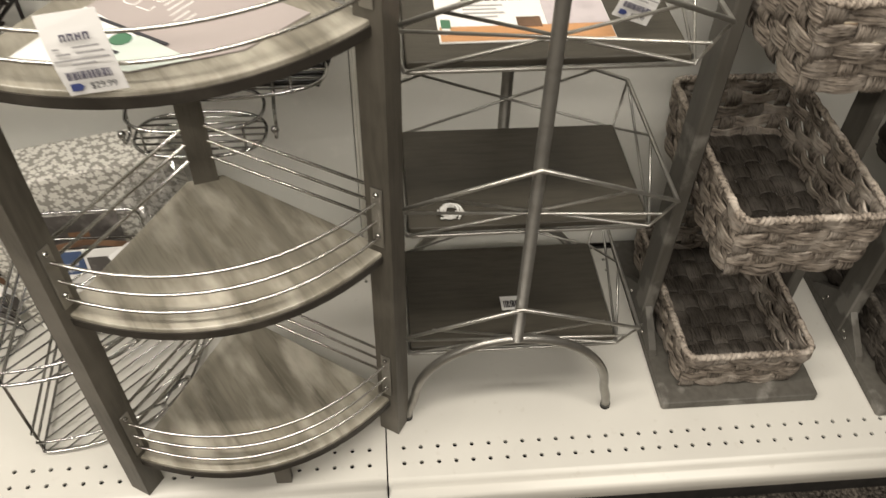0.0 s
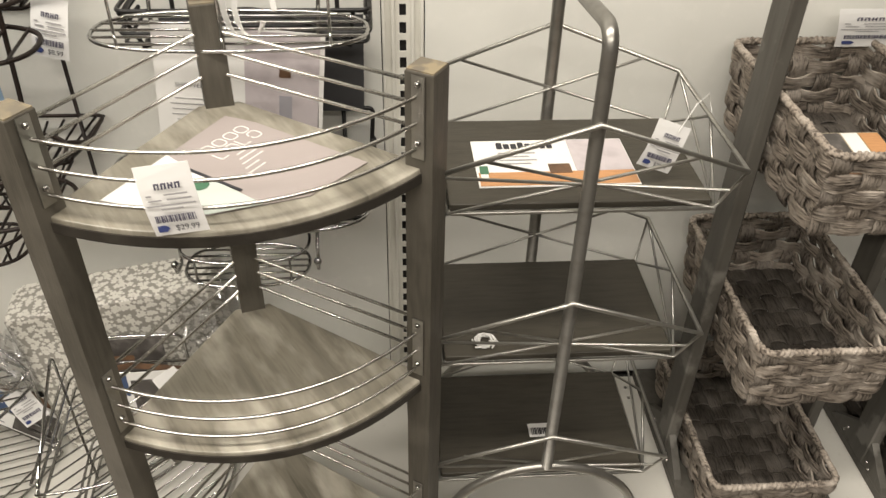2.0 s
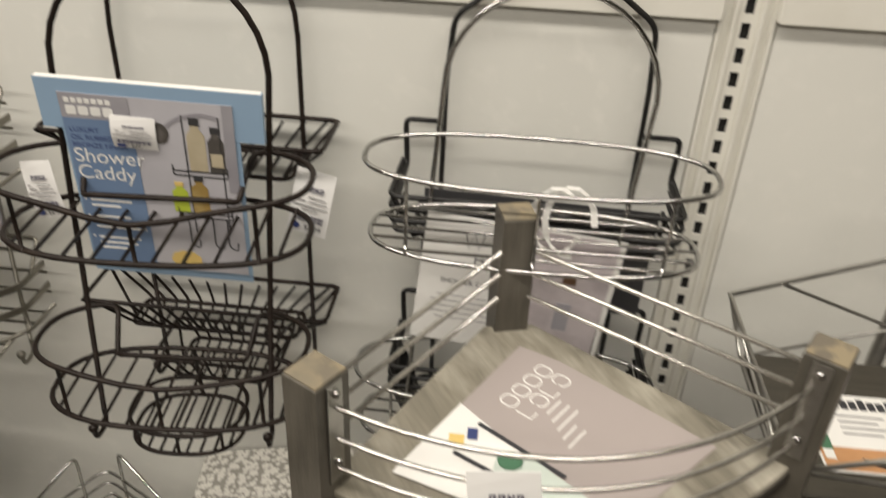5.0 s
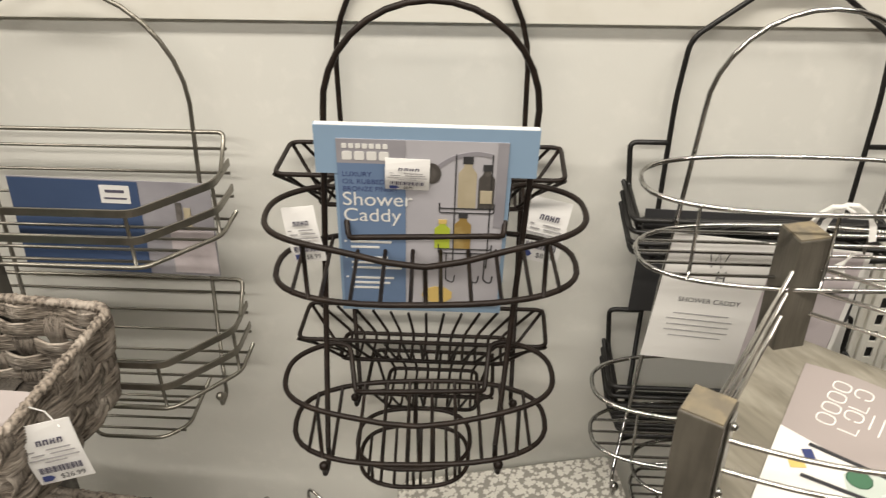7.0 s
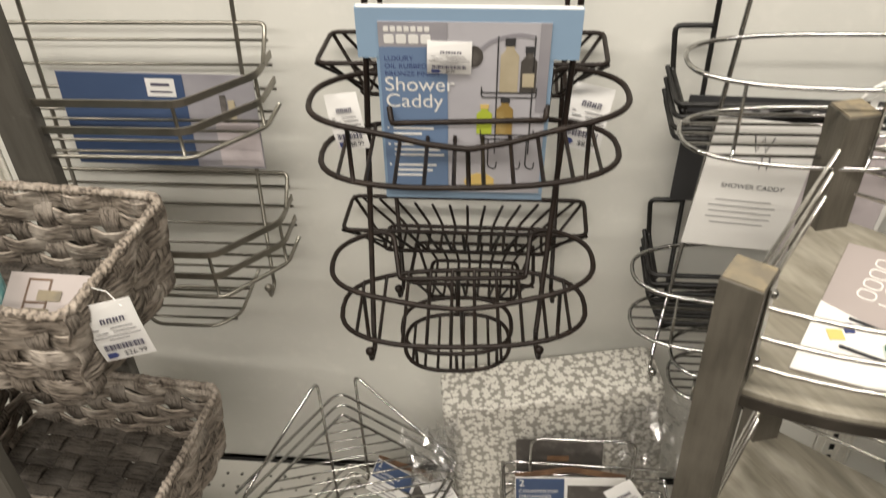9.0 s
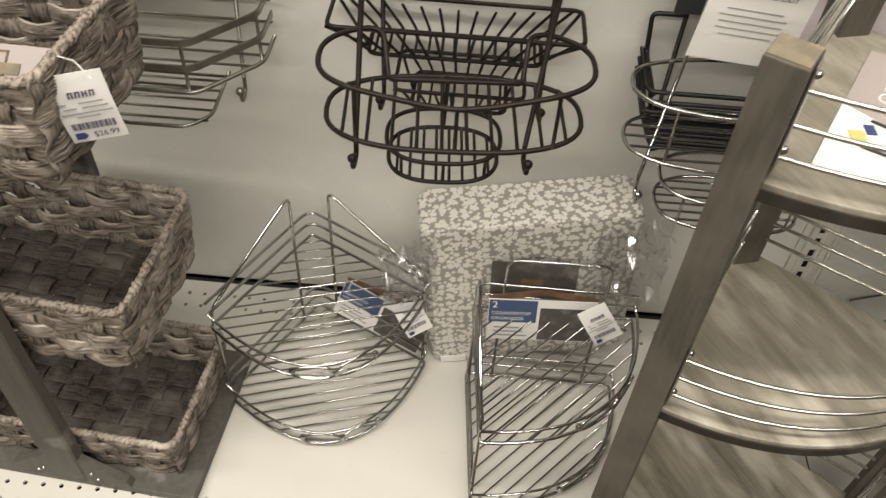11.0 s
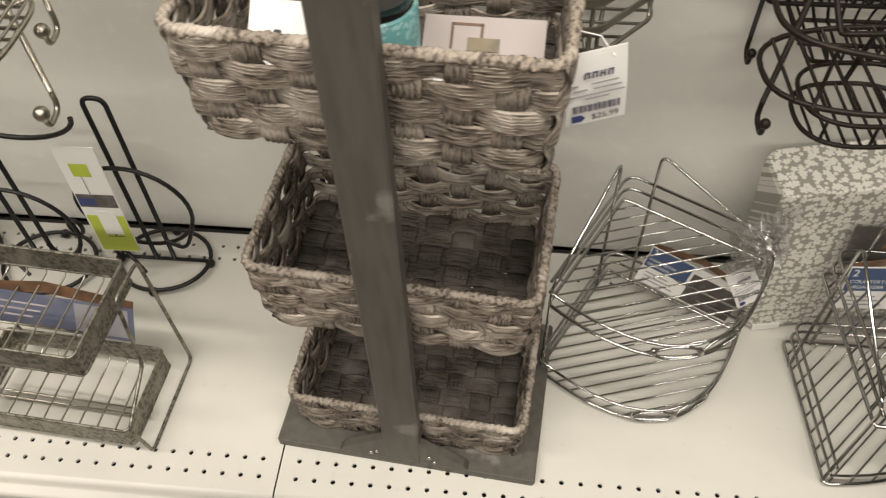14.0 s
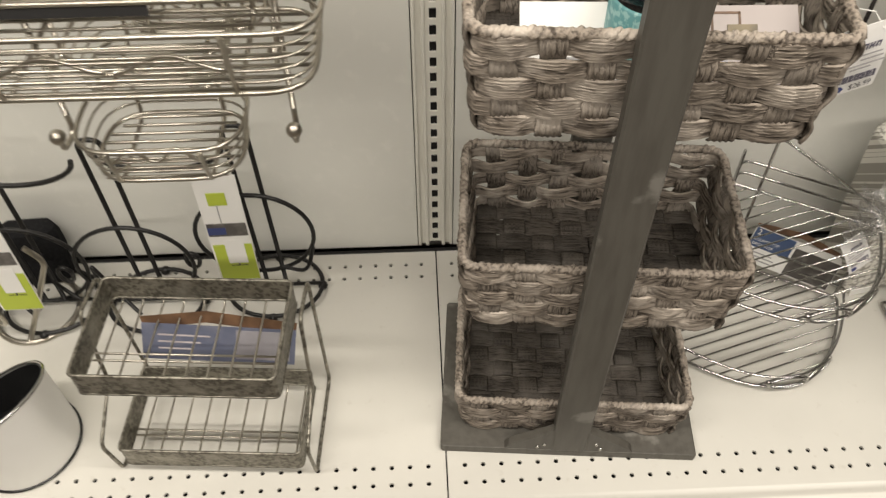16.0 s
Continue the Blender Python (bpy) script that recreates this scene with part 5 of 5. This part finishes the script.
part("picture", flat_patch(0.106, 0.140, 0.090, 0.112, 0.0010), TAG, bc, "white price sticker")
part("picture", flat_patch(0.180, 0.231, 0.004, 0.060, 0.0010), LILAC, bc, "lilac printed photo")
part("printed_bottle", flat_patch(0.190, 0.197, 0.060, 0.094, 0.0012), DARKPRINT, bc)
part("printed_bottle", flat_patch(0.199, 0.207, 0.060, 0.088, 0.0012), TANPRINT, bc)
part("small_print", Geo().box(0.112, 0.134, 0.103, 0.1065, 0.0014, 0.0017).box(0.110, 0.136, 0.095, 0.0972, 0.0014, 0.0017), DARKINK, bc)


# ---- chrome corner shelves standing on the deck ----
def chrome_corner(place, apex, left, right, label, sag, level_back):
    """Two quarter-round wire tiers with a ringed front, held by bent end frames."""
    root = thing("corner_caddy", place, label, "shower corner shelf", "chrome corner shelves")
    o = Vector((place[0], place[1]))
    a, l, r = (Vector(p) - o for p in (apex, left, right))
    mid = (l + r) / 2
    depth = (mid - a).length
    out = (mid - a).normalized()

    def bow(t, z, grow=0.0):
        p = l.lerp(r, t) + out * (sag * (1 - (2 * t - 1) ** 2) + grow)
        return (p.x, p.y, z)

    for z in (0.008, 0.176):
        ring = [bow(i / 16, z) for i in range(17)] + [(a.x, a.y, z)]
        tier = part("tier_rim", Geo().tube(fillet(ring, 0.006, 2, True), 0.0025, True, 8), CHROME, root)
        for dz in (0.026, 0.049):
            side = [(l.x, l.y, z + dz), (a.x, a.y, z + dz + 0.002), (r.x, r.y, z + dz)]
            part("side_wire", Geo().tube(fillet(side, 0.02, 4), 0.0023, False, 8), CHROME, tier)
        part("front_wire", Geo().tube([bow(i / 16, z + 0.027) for i in range(17)], 0.0021, False, 8), CHROME, tier)
        for i in range(5):
            t = 0.34 + 0.09 * i
            c = Vector(bow(t, z + 0.0135, 0.002))
            d = (Vector(bow(t + 0.02, z)) - Vector(bow(t - 0.02, z))).normalized()
            if i % 2:
                part("ring", Geo().tube([c + d * 0.030 * math.cos(k * math.pi / 10) + Vector((0, 0, 0.0135 * math.sin(k * math.pi / 10))) for k in range(20)], 0.0018, True, 6), CHROME, tier)
            else:
                part("bead", Geo().ball(c, 0.0050, 8, 5), CHROME, tier)
        n = int((depth + sag) / 0.0175)
        for i in range(1, n):
            d = (depth + sag) * i / n
            if d < depth:
                p, q = a.lerp(l, d / depth), a.lerp(r, d / depth)
                ends = [(p.x, p.y, z), (q.x, q.y, z)]
            else:
                w = math.sqrt(max(0.0, 1 - (d - depth) / sag)) / 2
                ends = [bow(0.5 - w, z), bow(0.5 + w, z)]
            part("floor_wire", Geo().tube(ends, 0.0015, False, 6), CHROME, tier)
    for c, level in ((l, False), (r, level_back)):
        p0, p1 = c.lerp(a, 0.20 if level else 0.03), c.lerp(a, 0.82)
        part("end_frame", Geo().tube(fillet([(p0.x, p0.y, 0.004), (p0.x, p0.y, 0.280 if level else 0.205), (p1.x, p1.y, 0.278 if level else 0.285), (p1.x, p1.y, 0.004)], 0.016, 5), 0.0023, False, 8), CHROME, root)
    return root


chrome_corner((-0.73, 0.79, DECK_Z), (-0.768, 0.925), (-0.872, 0.735), (-0.580, 0.824), "chrome wire corner shelf with two quarter-round tiers", 0.112, False)
chrome_corner((-0.43, 0.73, DECK_Z), (-0.515, 0.812), (-0.497, 0.594), (-0.290, 0.812), "chrome wire corner shelf with two quarter-round tiers beside the flowered box", 0.076, True)


def blue_label(place, right, up, w, h):
    ob = card_thing("shelf_label", place, right, up, w, h, PAPER, "blue and white printed cardboard label on the chrome shelf", "label")
    part("picture", flat_patch(0.001, w * 0.45, h * 0.45, h - 0.001, 0.0004), MIDBLUE, ob, "blue printed panel")
    part("picture", flat_patch(w * 0.48, w - 0.001, 0.002, h * 0.82, 0.0004), DARKPRINT, ob, "grey printed photo")
    g = Geo()
    for j in range(3):
        g.box(w * 0.06, w * (0.38 - 0.04 * j), h * (0.10 + 0.10 * j), h * (0.135 + 0.10 * j), 0.0009, 0.0012)
    part("small_print", g, GREYINK, ob)
    letters("2", h * 0.22, PAPER, ob, w * 0.03, h * 0.80, 0.0009, "lettering", label="white printed figure 2")
    letters("COUNTERTOP", h * 0.105, PAPER, ob, w * 0.03, h * 0.64, 0.0010, "lettering", label="white printed word COUNTERTOP")
    letters("ORGANIZER", h * 0.105, PAPER, ob, w * 0.03, h * 0.51, 0.0010, "lettering", label="white printed word ORGANIZER")
    # The brown strip colours in the shade inside the folded label's opening.
    part("fold", Geo().tube([(0, h, -0.002), (w * 0.5, h + 0.010, -0.006), (w, h, -0.002)], 0, flat=(0.010, 0.001)), BROWN, ob, "folded cardboard top, brown for the shade in its opening")
    return ob


blue_label((-0.735, 0.880, 0.250), (0.88, -0.28, -0.25), (0.25, 0.4, 0.9), 0.150, 0.060)
tall = blue_label((-0.493, 0.785, 0.338), (1, 0.04, 0.02), (0, 0.12, 1), 0.150, 0.078)
part("back_panel", Geo().box(0.002, 0.122, 0.050, 0.118, -0.033, -0.032), DARKPRINT, tall, "dark grey printed photo panel")
part("picture", flat_patch(0.045, 0.075, 0.078, 0.088, -0.0315), BROWN, tall, "brown printed detail")
for place, right in (((-0.605, 0.800, 0.300), (0.7, 0.3, 0.3)), ((-0.345, 0.752, 0.385), (0.8, 0.2, 0.5))):
    price_ticket(place, right, (-0.55, 0.2, 0.75), "", 0.040, 0.060, "white paper price ticket on the chrome corner shelf")

# flowered box in clear film
box = thing("storage_box", (-0.438, 0.896, DECK_Z), "grey box patterned with white flowers, wrapped in clear film", "box", turn=(0, -5.0, 8.0))
part("body", Geo().box(-0.140, 0.166, -0.045, 0.040, 0.013, 0.312, 0.010), FLORAL, box)
part("label", Geo().box(-0.125, -0.085, -0.0468, -0.0456, 0.012, 0.026), PAPER, box, "small white printed label")
rng = random.Random(8)
for cx, cz, w in ((0.150, 0.225, 0.105), (-0.160, 0.245, 0.075)):
    g = Geo()
    n = 17
    vs = [(cx + w * (i / (n - 1) - 0.5) + rng.uniform(-0.004, 0.004), -0.052 + rng.uniform(-0.020, 0.008), cz + w * 1.5 * (j / (n - 1) - 0.5) + rng.uniform(-0.004, 0.004)) for j in range(n) for i in range(n)]
    g.add(vs, [(j * n + i, j * n + i + 1, (j + 1) * n + i + 1, (j + 1) * n + i) for j in range(n - 1) for i in range(n - 1)])
    part("film", g, FILM, box, "crinkled clear plastic film")


# ---- things left of the basket stand ----
def two_tier_basket():
    x0, x1 = -1.655, -1.408
    root = thing("wire_basket_stand", (-1.53, 0.64, DECK_Z), "two-tier antique pewter wire basket stand with embossed metal bands", "basket stand", turn=(0, 0, -4))
    o = Vector((-1.53, 0.64, DECK_Z))

    def loc(x, y, z):
        return (x - o.x, y - o.y, z - o.z)

    for xa, xb, y0, y1, zt, hh, name in ((-1.648, -1.408, 0.572, 0.700, 0.265, 0.038, "lower_basket"), (-1.652, -1.412, 0.575, 0.718, 0.448, 0.040, "upper_basket")):
        rect = [loc(xa, y0, zt), loc(xb, y0, zt), loc(xb, y1, zt), loc(xa, y1, zt)]
        b = part("basket_rim", Geo().tube(fillet(rect, 0.008, 3, True), 0.0022, True, 8), PEWTER, root)
        band = [(p[0], p[1], p[2] - hh / 2) for p in fillet(rect, 0.008, 3, True)]
        part("embossed_band", Geo().tube(band, 0, True, flat=(0.0016, hh)), PEWTER, b, "embossed pewter band")
        low = [(p[0], p[1], p[2] - hh) for p in fillet(rect, 0.008, 3, True)]
        part("lower_rim", Geo().tube(low, 0.0020, True, 8), PEWTER, b)
        n = 9
        for i in range(n):
            x = xa + (xb - xa) * (i + 0.5) / n
            part("floor_wire", Geo().tube([loc(x, y0 - 0.001, zt - hh - 0.001), loc(x, y0 + 0.006, zt - hh - 0.004), loc(x, y1 - 0.006, zt - hh - 0.004), loc(x, y1, zt - hh)], 0.0015, False, 6), NICKEL, b)
        for k in (0.35, 0.42):
            y = y0 + (y1 - y0) * k
            part("floor_wire", Geo().tube([loc(xa, y, zt - hh - 0.006), loc(xb, y, zt - hh - 0.006)], 0.0017, False, 6), NICKEL, b)
    for x in (-1.660, -1.393):
        part("side_frame", Geo().tube(fillet([loc(x, 0.576, 0.2025), loc(x, 0.565, 0.290), loc(x, 0.640, 0.33), loc(x, 0.655, 0.455), loc(x, 0.718, 0.45), loc(x, 0.725, 0.2025), loc(x, 0.640, 0.2025)], 0.012, 4, True), 0.0026, True, 8), PEWTER, root, "bent pewter side frame")
    return root


two_tier_basket()
lab = card_thing("shelf_label", (-1.612, 0.668, 0.350), (1, 0.0, -0.16), (0.10, 0.30, 0.95), 0.195, 0.058, SLATE, "slate blue printed cardboard label hanging in the pewter basket stand", "label")
part("picture", flat_patch(0.118, 0.188, 0.006, 0.054, 0.0004), PICGREY, lab, "grey printed photo")
part("fold", Geo().tube([(0, 0.058, -0.002), (0.08, 0.070, -0.004), (0.195, 0.060, -0.002)], 0, flat=(0.018, 0.001)), BROWN, lab, "brown folded cardboard top")
g = Geo()
for i in range(3):
    g.box(0.020, 0.085 - 0.012 * i, 0.040 - 0.011 * i, 0.0425 - 0.011 * i, 0.0004, 0.0007)
part("small_print", g, LILAC, lab)


def paper_holder(place, turn, label, ring_z):
    root = thing("paper_holder", place, label, "toilet paper holder", "black paper holders", (0, 0, turn))
    part("base_ring", Geo().tube([(0.075 * math.cos(a * math.pi / 16), 0.062 * math.sin(a * math.pi / 16), 0.012) for a in range(32)], 0.0036, True, 8), BLACKWIRE, root)
    for x, y in ((0.072, 0.0), (-0.072, 0.0), (0, -0.06), (0, 0.06)):
        part("foot_ball", Geo().ball((x * 1.04, y * 1.04, 0.008), 0.008), BLACKWIRE, root)
    part("cross_wire", Geo().tube([(-0.075, 0, 0.014), (0.075, 0, 0.014)], 0.0032, False, 8), BLACKWIRE, root)
    part("stem", Geo().tube(fillet([(0.018, 0.0, 0.014), (0.006, 0.02, 0.335), (-0.026, 0.02, 0.335), (-0.012, 0.0, 0.014)], 0.016, 6), 0.0036, False, 8), BLACKWIRE, root)
    part("tissue_ring", Geo().tube([(-0.014 + 0.088 * math.cos(a * math.pi / 18), 0.006, ring_z + 0.086 * math.sin(a * math.pi / 18)) for a in range(36)], 0.0034, True, 8), BLACKWIRE, root)
    part("ring_arm", Geo().tube(fillet([(0.016, 0.0, 0.060), (0.060, -0.020, ring_z - 0.062), (0.070, 0.004, ring_z - 0.030)], 0.02, 4), 0.0032, False, 8), BLACKWIRE, root)
    part("scroll", Geo().tube([(-0.112 + 0.010 * math.cos(a * 0.5), -0.012, 0.100 + (0.010 + 0.0010 * a) * math.sin(a * 0.5)) for a in range(14)], 0.0034, False, 8), BLACKWIRE, root)
    part("arm_bow", Geo().tube([(-0.10 + 0.085 * math.cos(math.pi * (1 + a / 14)), -0.03, 0.345 + 0.040 * math.sin(math.pi * (1 + a / 14))) for a in range(15)], 0.0036, False, 8), BLACKWIRE, root)
    part("ring_brace", Geo().tube(fillet([(-0.075, 0.0, 0.014), (-0.070, -0.012, 0.118), (-0.020, -0.03, 0.014)], 0.010, 4), 0.0030, False, 8), BLACKWIRE, root)
    return root


paper_holder((-1.480, 0.888, DECK_Z), 0, "black wire toilet paper holder with a green tag", 0.130)
paper_holder((-1.666, 0.868, DECK_Z), 0, "black wire toilet paper holder standing beside another one", 0.092)
paper_holder((-1.830, 0.872, DECK_Z), 0, "black wire toilet paper holder standing beside another one", 0.092)
for px, py, pz in ((-1.551, 0.856, 0.270), (-1.858, 0.800, 0.288)):
    tag = card_thing("hang_tag", (px, py, pz), (1, 0.02, 0.0), (0.13, 0.04, 1), 0.060, 0.215, PAPER, "white and lime green cardboard tag hanging on the paper holder", "hang tag")
    part("picture", flat_patch(0.003, 0.059, 0.002, 0.080, 0.0004), GREEN, tag, "lime green printed panel")
    part("picture", flat_patch(0.014, 0.040, 0.160, 0.184, 0.0004), GREEN, tag, "lime green printed square")
    part("picture", flat_patch(0.002, 0.058, 0.098, 0.124, 0.0004), DARKPRINT, tag, "dark printed band")
    part("picture", flat_patch(0.002, 0.028, 0.102, 0.116, 0.0008), NAVY, tag, "navy printed patch")
    part("printed_roll", flat_patch(0.020, 0.048, 0.040, 0.090, 0.0010), PAPER, tag)
    part("printed_line", Geo().box(0.024, 0.0255, 0.124, 0.160, 0.0004, 0.0008), GREYINK, tag)
    g = Geo()
    for k in range(2):
        g.box(0.022 + 0.014 * k, 0.0335 + 0.014 * k, 0.034, 0.0352, 0.0010, 0.0013)
        g.box(0.033 + 0.001 * k, 0.0342 + 0.001 * k, 0.034, 0.052, 0.0010, 0.0013)
    part("printed_outline", g, INK, tag)

# nickel caddy that hangs high beside the stand
c6 = thing("shower_caddy", (0, 0, 0), "satin nickel wire shower caddy with long rounded baskets", "shower caddy", "hanging shower caddies")
CX = -1.466
hoop_frame(c6, CX, 0.678, 0.106, 0.754, 1.12, 1.224, NICKEL, 0.0029, True, 0.0078)


def long_basket(cx, hx, y0, y1, zb, rows, r, step):
    for k in range(rows):
        z = zb + step * k
        g = 0.18 * step * k
        part("basket_wire" if k else "lower_rim", Geo().tube(fillet([(cx - hx - g, y1, z), (cx - hx - g, y0 - g, z), (cx + hx + g, y0 - g, z), (cx + hx + g, y1, z)], 0.040, 6, True), r * (0.95 if k in (0, rows - 1) else 0.52), True, 8), NICKEL, c6)
    n = 8
    for i in range(n):
        y = y0 + (y1 - y0) * (i + 0.5) / n
        e = hx if 0.2 < (i + 0.5) / n < 0.8 else hx - 0.012
        part("floor_wire", Geo().tube([(cx - e, y, zb - 0.001), (cx + e, y, zb - 0.001)], r * 0.7, False, 6), NICKEL, c6)
    for x in (-0.6, 0.6):
        part("strut", Geo().tube(fillet([(cx + hx * x, y1, zb + step * (rows - 1)), (cx + hx * x, y1, zb - 0.004), (cx + hx * x, y0, zb - 0.004), (cx + hx * x, y0 - 0.18 * step * rows, zb + step * (rows - 1))], 0.01, 4), r, False, 8), NICKEL, c6)
    for x in (-0.3, 0.3):
        part("wavy_wire", Geo().tube([(cx + hx * (x + 0.028 * a), y0 - 0.006, zb + 0.034 + 0.007 * math.cos(a * 0.31)) for a in range(-10, 11)], r * 0.75, False, 6), NICKEL, c6)


long_basket(CX, 0.145, 0.570, 0.682, 0.858, 6, 0.0024, 0.0120)
long_basket(CX + 0.004, 0.064, 0.584, 0.674, 0.756, 4, 0.0022, 0.0128)

copy_thing(c6, pose(-0.02, 0.080, 0.030))
copy_thing(c6, pose(0.012, 0.150, 0.045))
peg = thing("peg_hook", (CX, WALL, 1.218), "white steel peg hook that carries the nickel caddies", "hook")
part("arm", Geo().tube(fillet([(0, 0.0, 0.0), (0, -0.310, 0.0), (0, -0.320, 0.03)], 0.01, 4), 0.0035, False, 8), UPRIGHT, peg)
part("plate", Geo().box(-0.015, 0.015, -0.004, 0.0, -0.03, 0.03, 0.001), UPRIGHT, peg)
cl = card_thing("caddy_card", (-1.588, 0.655, 0.872), (1, 0, 0), (0, 0.25, 1), 0.130, 0.078, DARKGREY, "dark printed card lying in the nickel caddy", "packaging card")
part("picture", flat_patch(0.010, 0.070, 0.010, 0.045, 0.0004), LILAC, cl)
part("picture", flat_patch(0.074, 0.125, 0.030, 0.074, 0.0004), PAPER, cl)

# white slant-topped bin
def slant_bin(place, r, h0, h1):
    root = thing("slant_bin", place, "white slant-topped cylinder bin with a black inside", "bin")
    n = 40
    for name, rr, mat, flip in (("shell", r, WHITEPLASTIC, False), ("lining", r - 0.004, BLACKGLOSS, True)):
        vs, fs = [], []
        for k in range(n):
            a = 2 * math.pi * k / n
            top = h0 + (h1 - h0) * (0.5 + 0.5 * math.cos(a + 0.6)) - (0.0008 if flip else 0)
            vs += [(rr * math.cos(a), rr * math.sin(a), 0.004 if flip else 0), (rr * math.cos(a), rr * math.sin(a), top)]
        for k in range(n):
            a, b = 2 * k, 2 * ((k + 1) % n)
            q = (a, b, b + 1, a + 1)
            fs.append(q[::-1] if flip else q)
        part(name, Geo().add(vs, fs, True).add([v for v in vs[::2]], [tuple(range(n))]), mat, root, "black inside" if flip else "white satin shell")
    rim = [(0.998 * r * math.cos(2 * math.pi * k / n), 0.998 * r * math.sin(2 * math.pi * k / n), h0 + (h1 - h0) * (0.5 + 0.5 * math.cos(2 * math.pi * k / n + 0.6))) for k in range(n)]
    part("rim", Geo().tube(rim, 0.0022, True, 6), CHROME, root, "thin metal rim")
    part("base_rim", Geo().tube([(p[0] * 1.01, p[1] * 1.01, 0.003) for p in rim], 0.0025, True, 6), BLACKGLOSS, root, "dark base rim")
    return root


slant_bin((-1.808, 0.630, DECK_Z), 0.072, 0.070, 0.165)

# satin nickel wire holder at the end of the deck
nh = thing("paper_holder", (-1.855, 0.862, DECK_Z), "satin nickel wire paper holder with a round foot", "toilet paper holder")
part("base_ring", Geo().tube([(0.063 * math.cos(a * math.pi / 16), 0.063 * math.sin(a * math.pi / 16), 0.0045) for a in range(32)], 0.0045, True, 8), NICKEL, nh)
part("stem", Geo().tube(fillet([(0.004, -0.060, 0.006), (0.040, -0.050, 0.080), (0.082, -0.040, 0.170), (0.060, -0.036, 0.196)], 0.02, 5), 0.0042, False, 8), NICKEL, nh)
part("side_loop", Geo().tube(fillet([(-0.062, -0.010, 0.006), (-0.070, -0.040, 0.150), (-0.028, -0.052, 0.150), (-0.012, -0.060, 0.045), (-0.050, -0.040, 0.040)], 0.018, 5), 0.0036, False, 8), NICKEL, nh)
part("collar", Geo().ball((0.040, -0.050, 0.080), 0.0080, 10, 6), NICKEL, nh)

# black bundle at the back of the deck
bundle = thing("cloth_bundle", (-1.856, 0.934, DECK_Z), "soft matte black folded bundle against the white wall panel", "bundle", turn=(0, 0, 3))
part("lower_fold", Geo().box(-0.047, 0.043, -0.022, 0.022, 0.0, 0.066, 0.014), SOFTBLACK, bundle)
part("upper_fold", Geo().box(-0.046, 0.049, -0.021, 0.022, 0.056, 0.122, 0.014), SOFTBLACK, bundle)
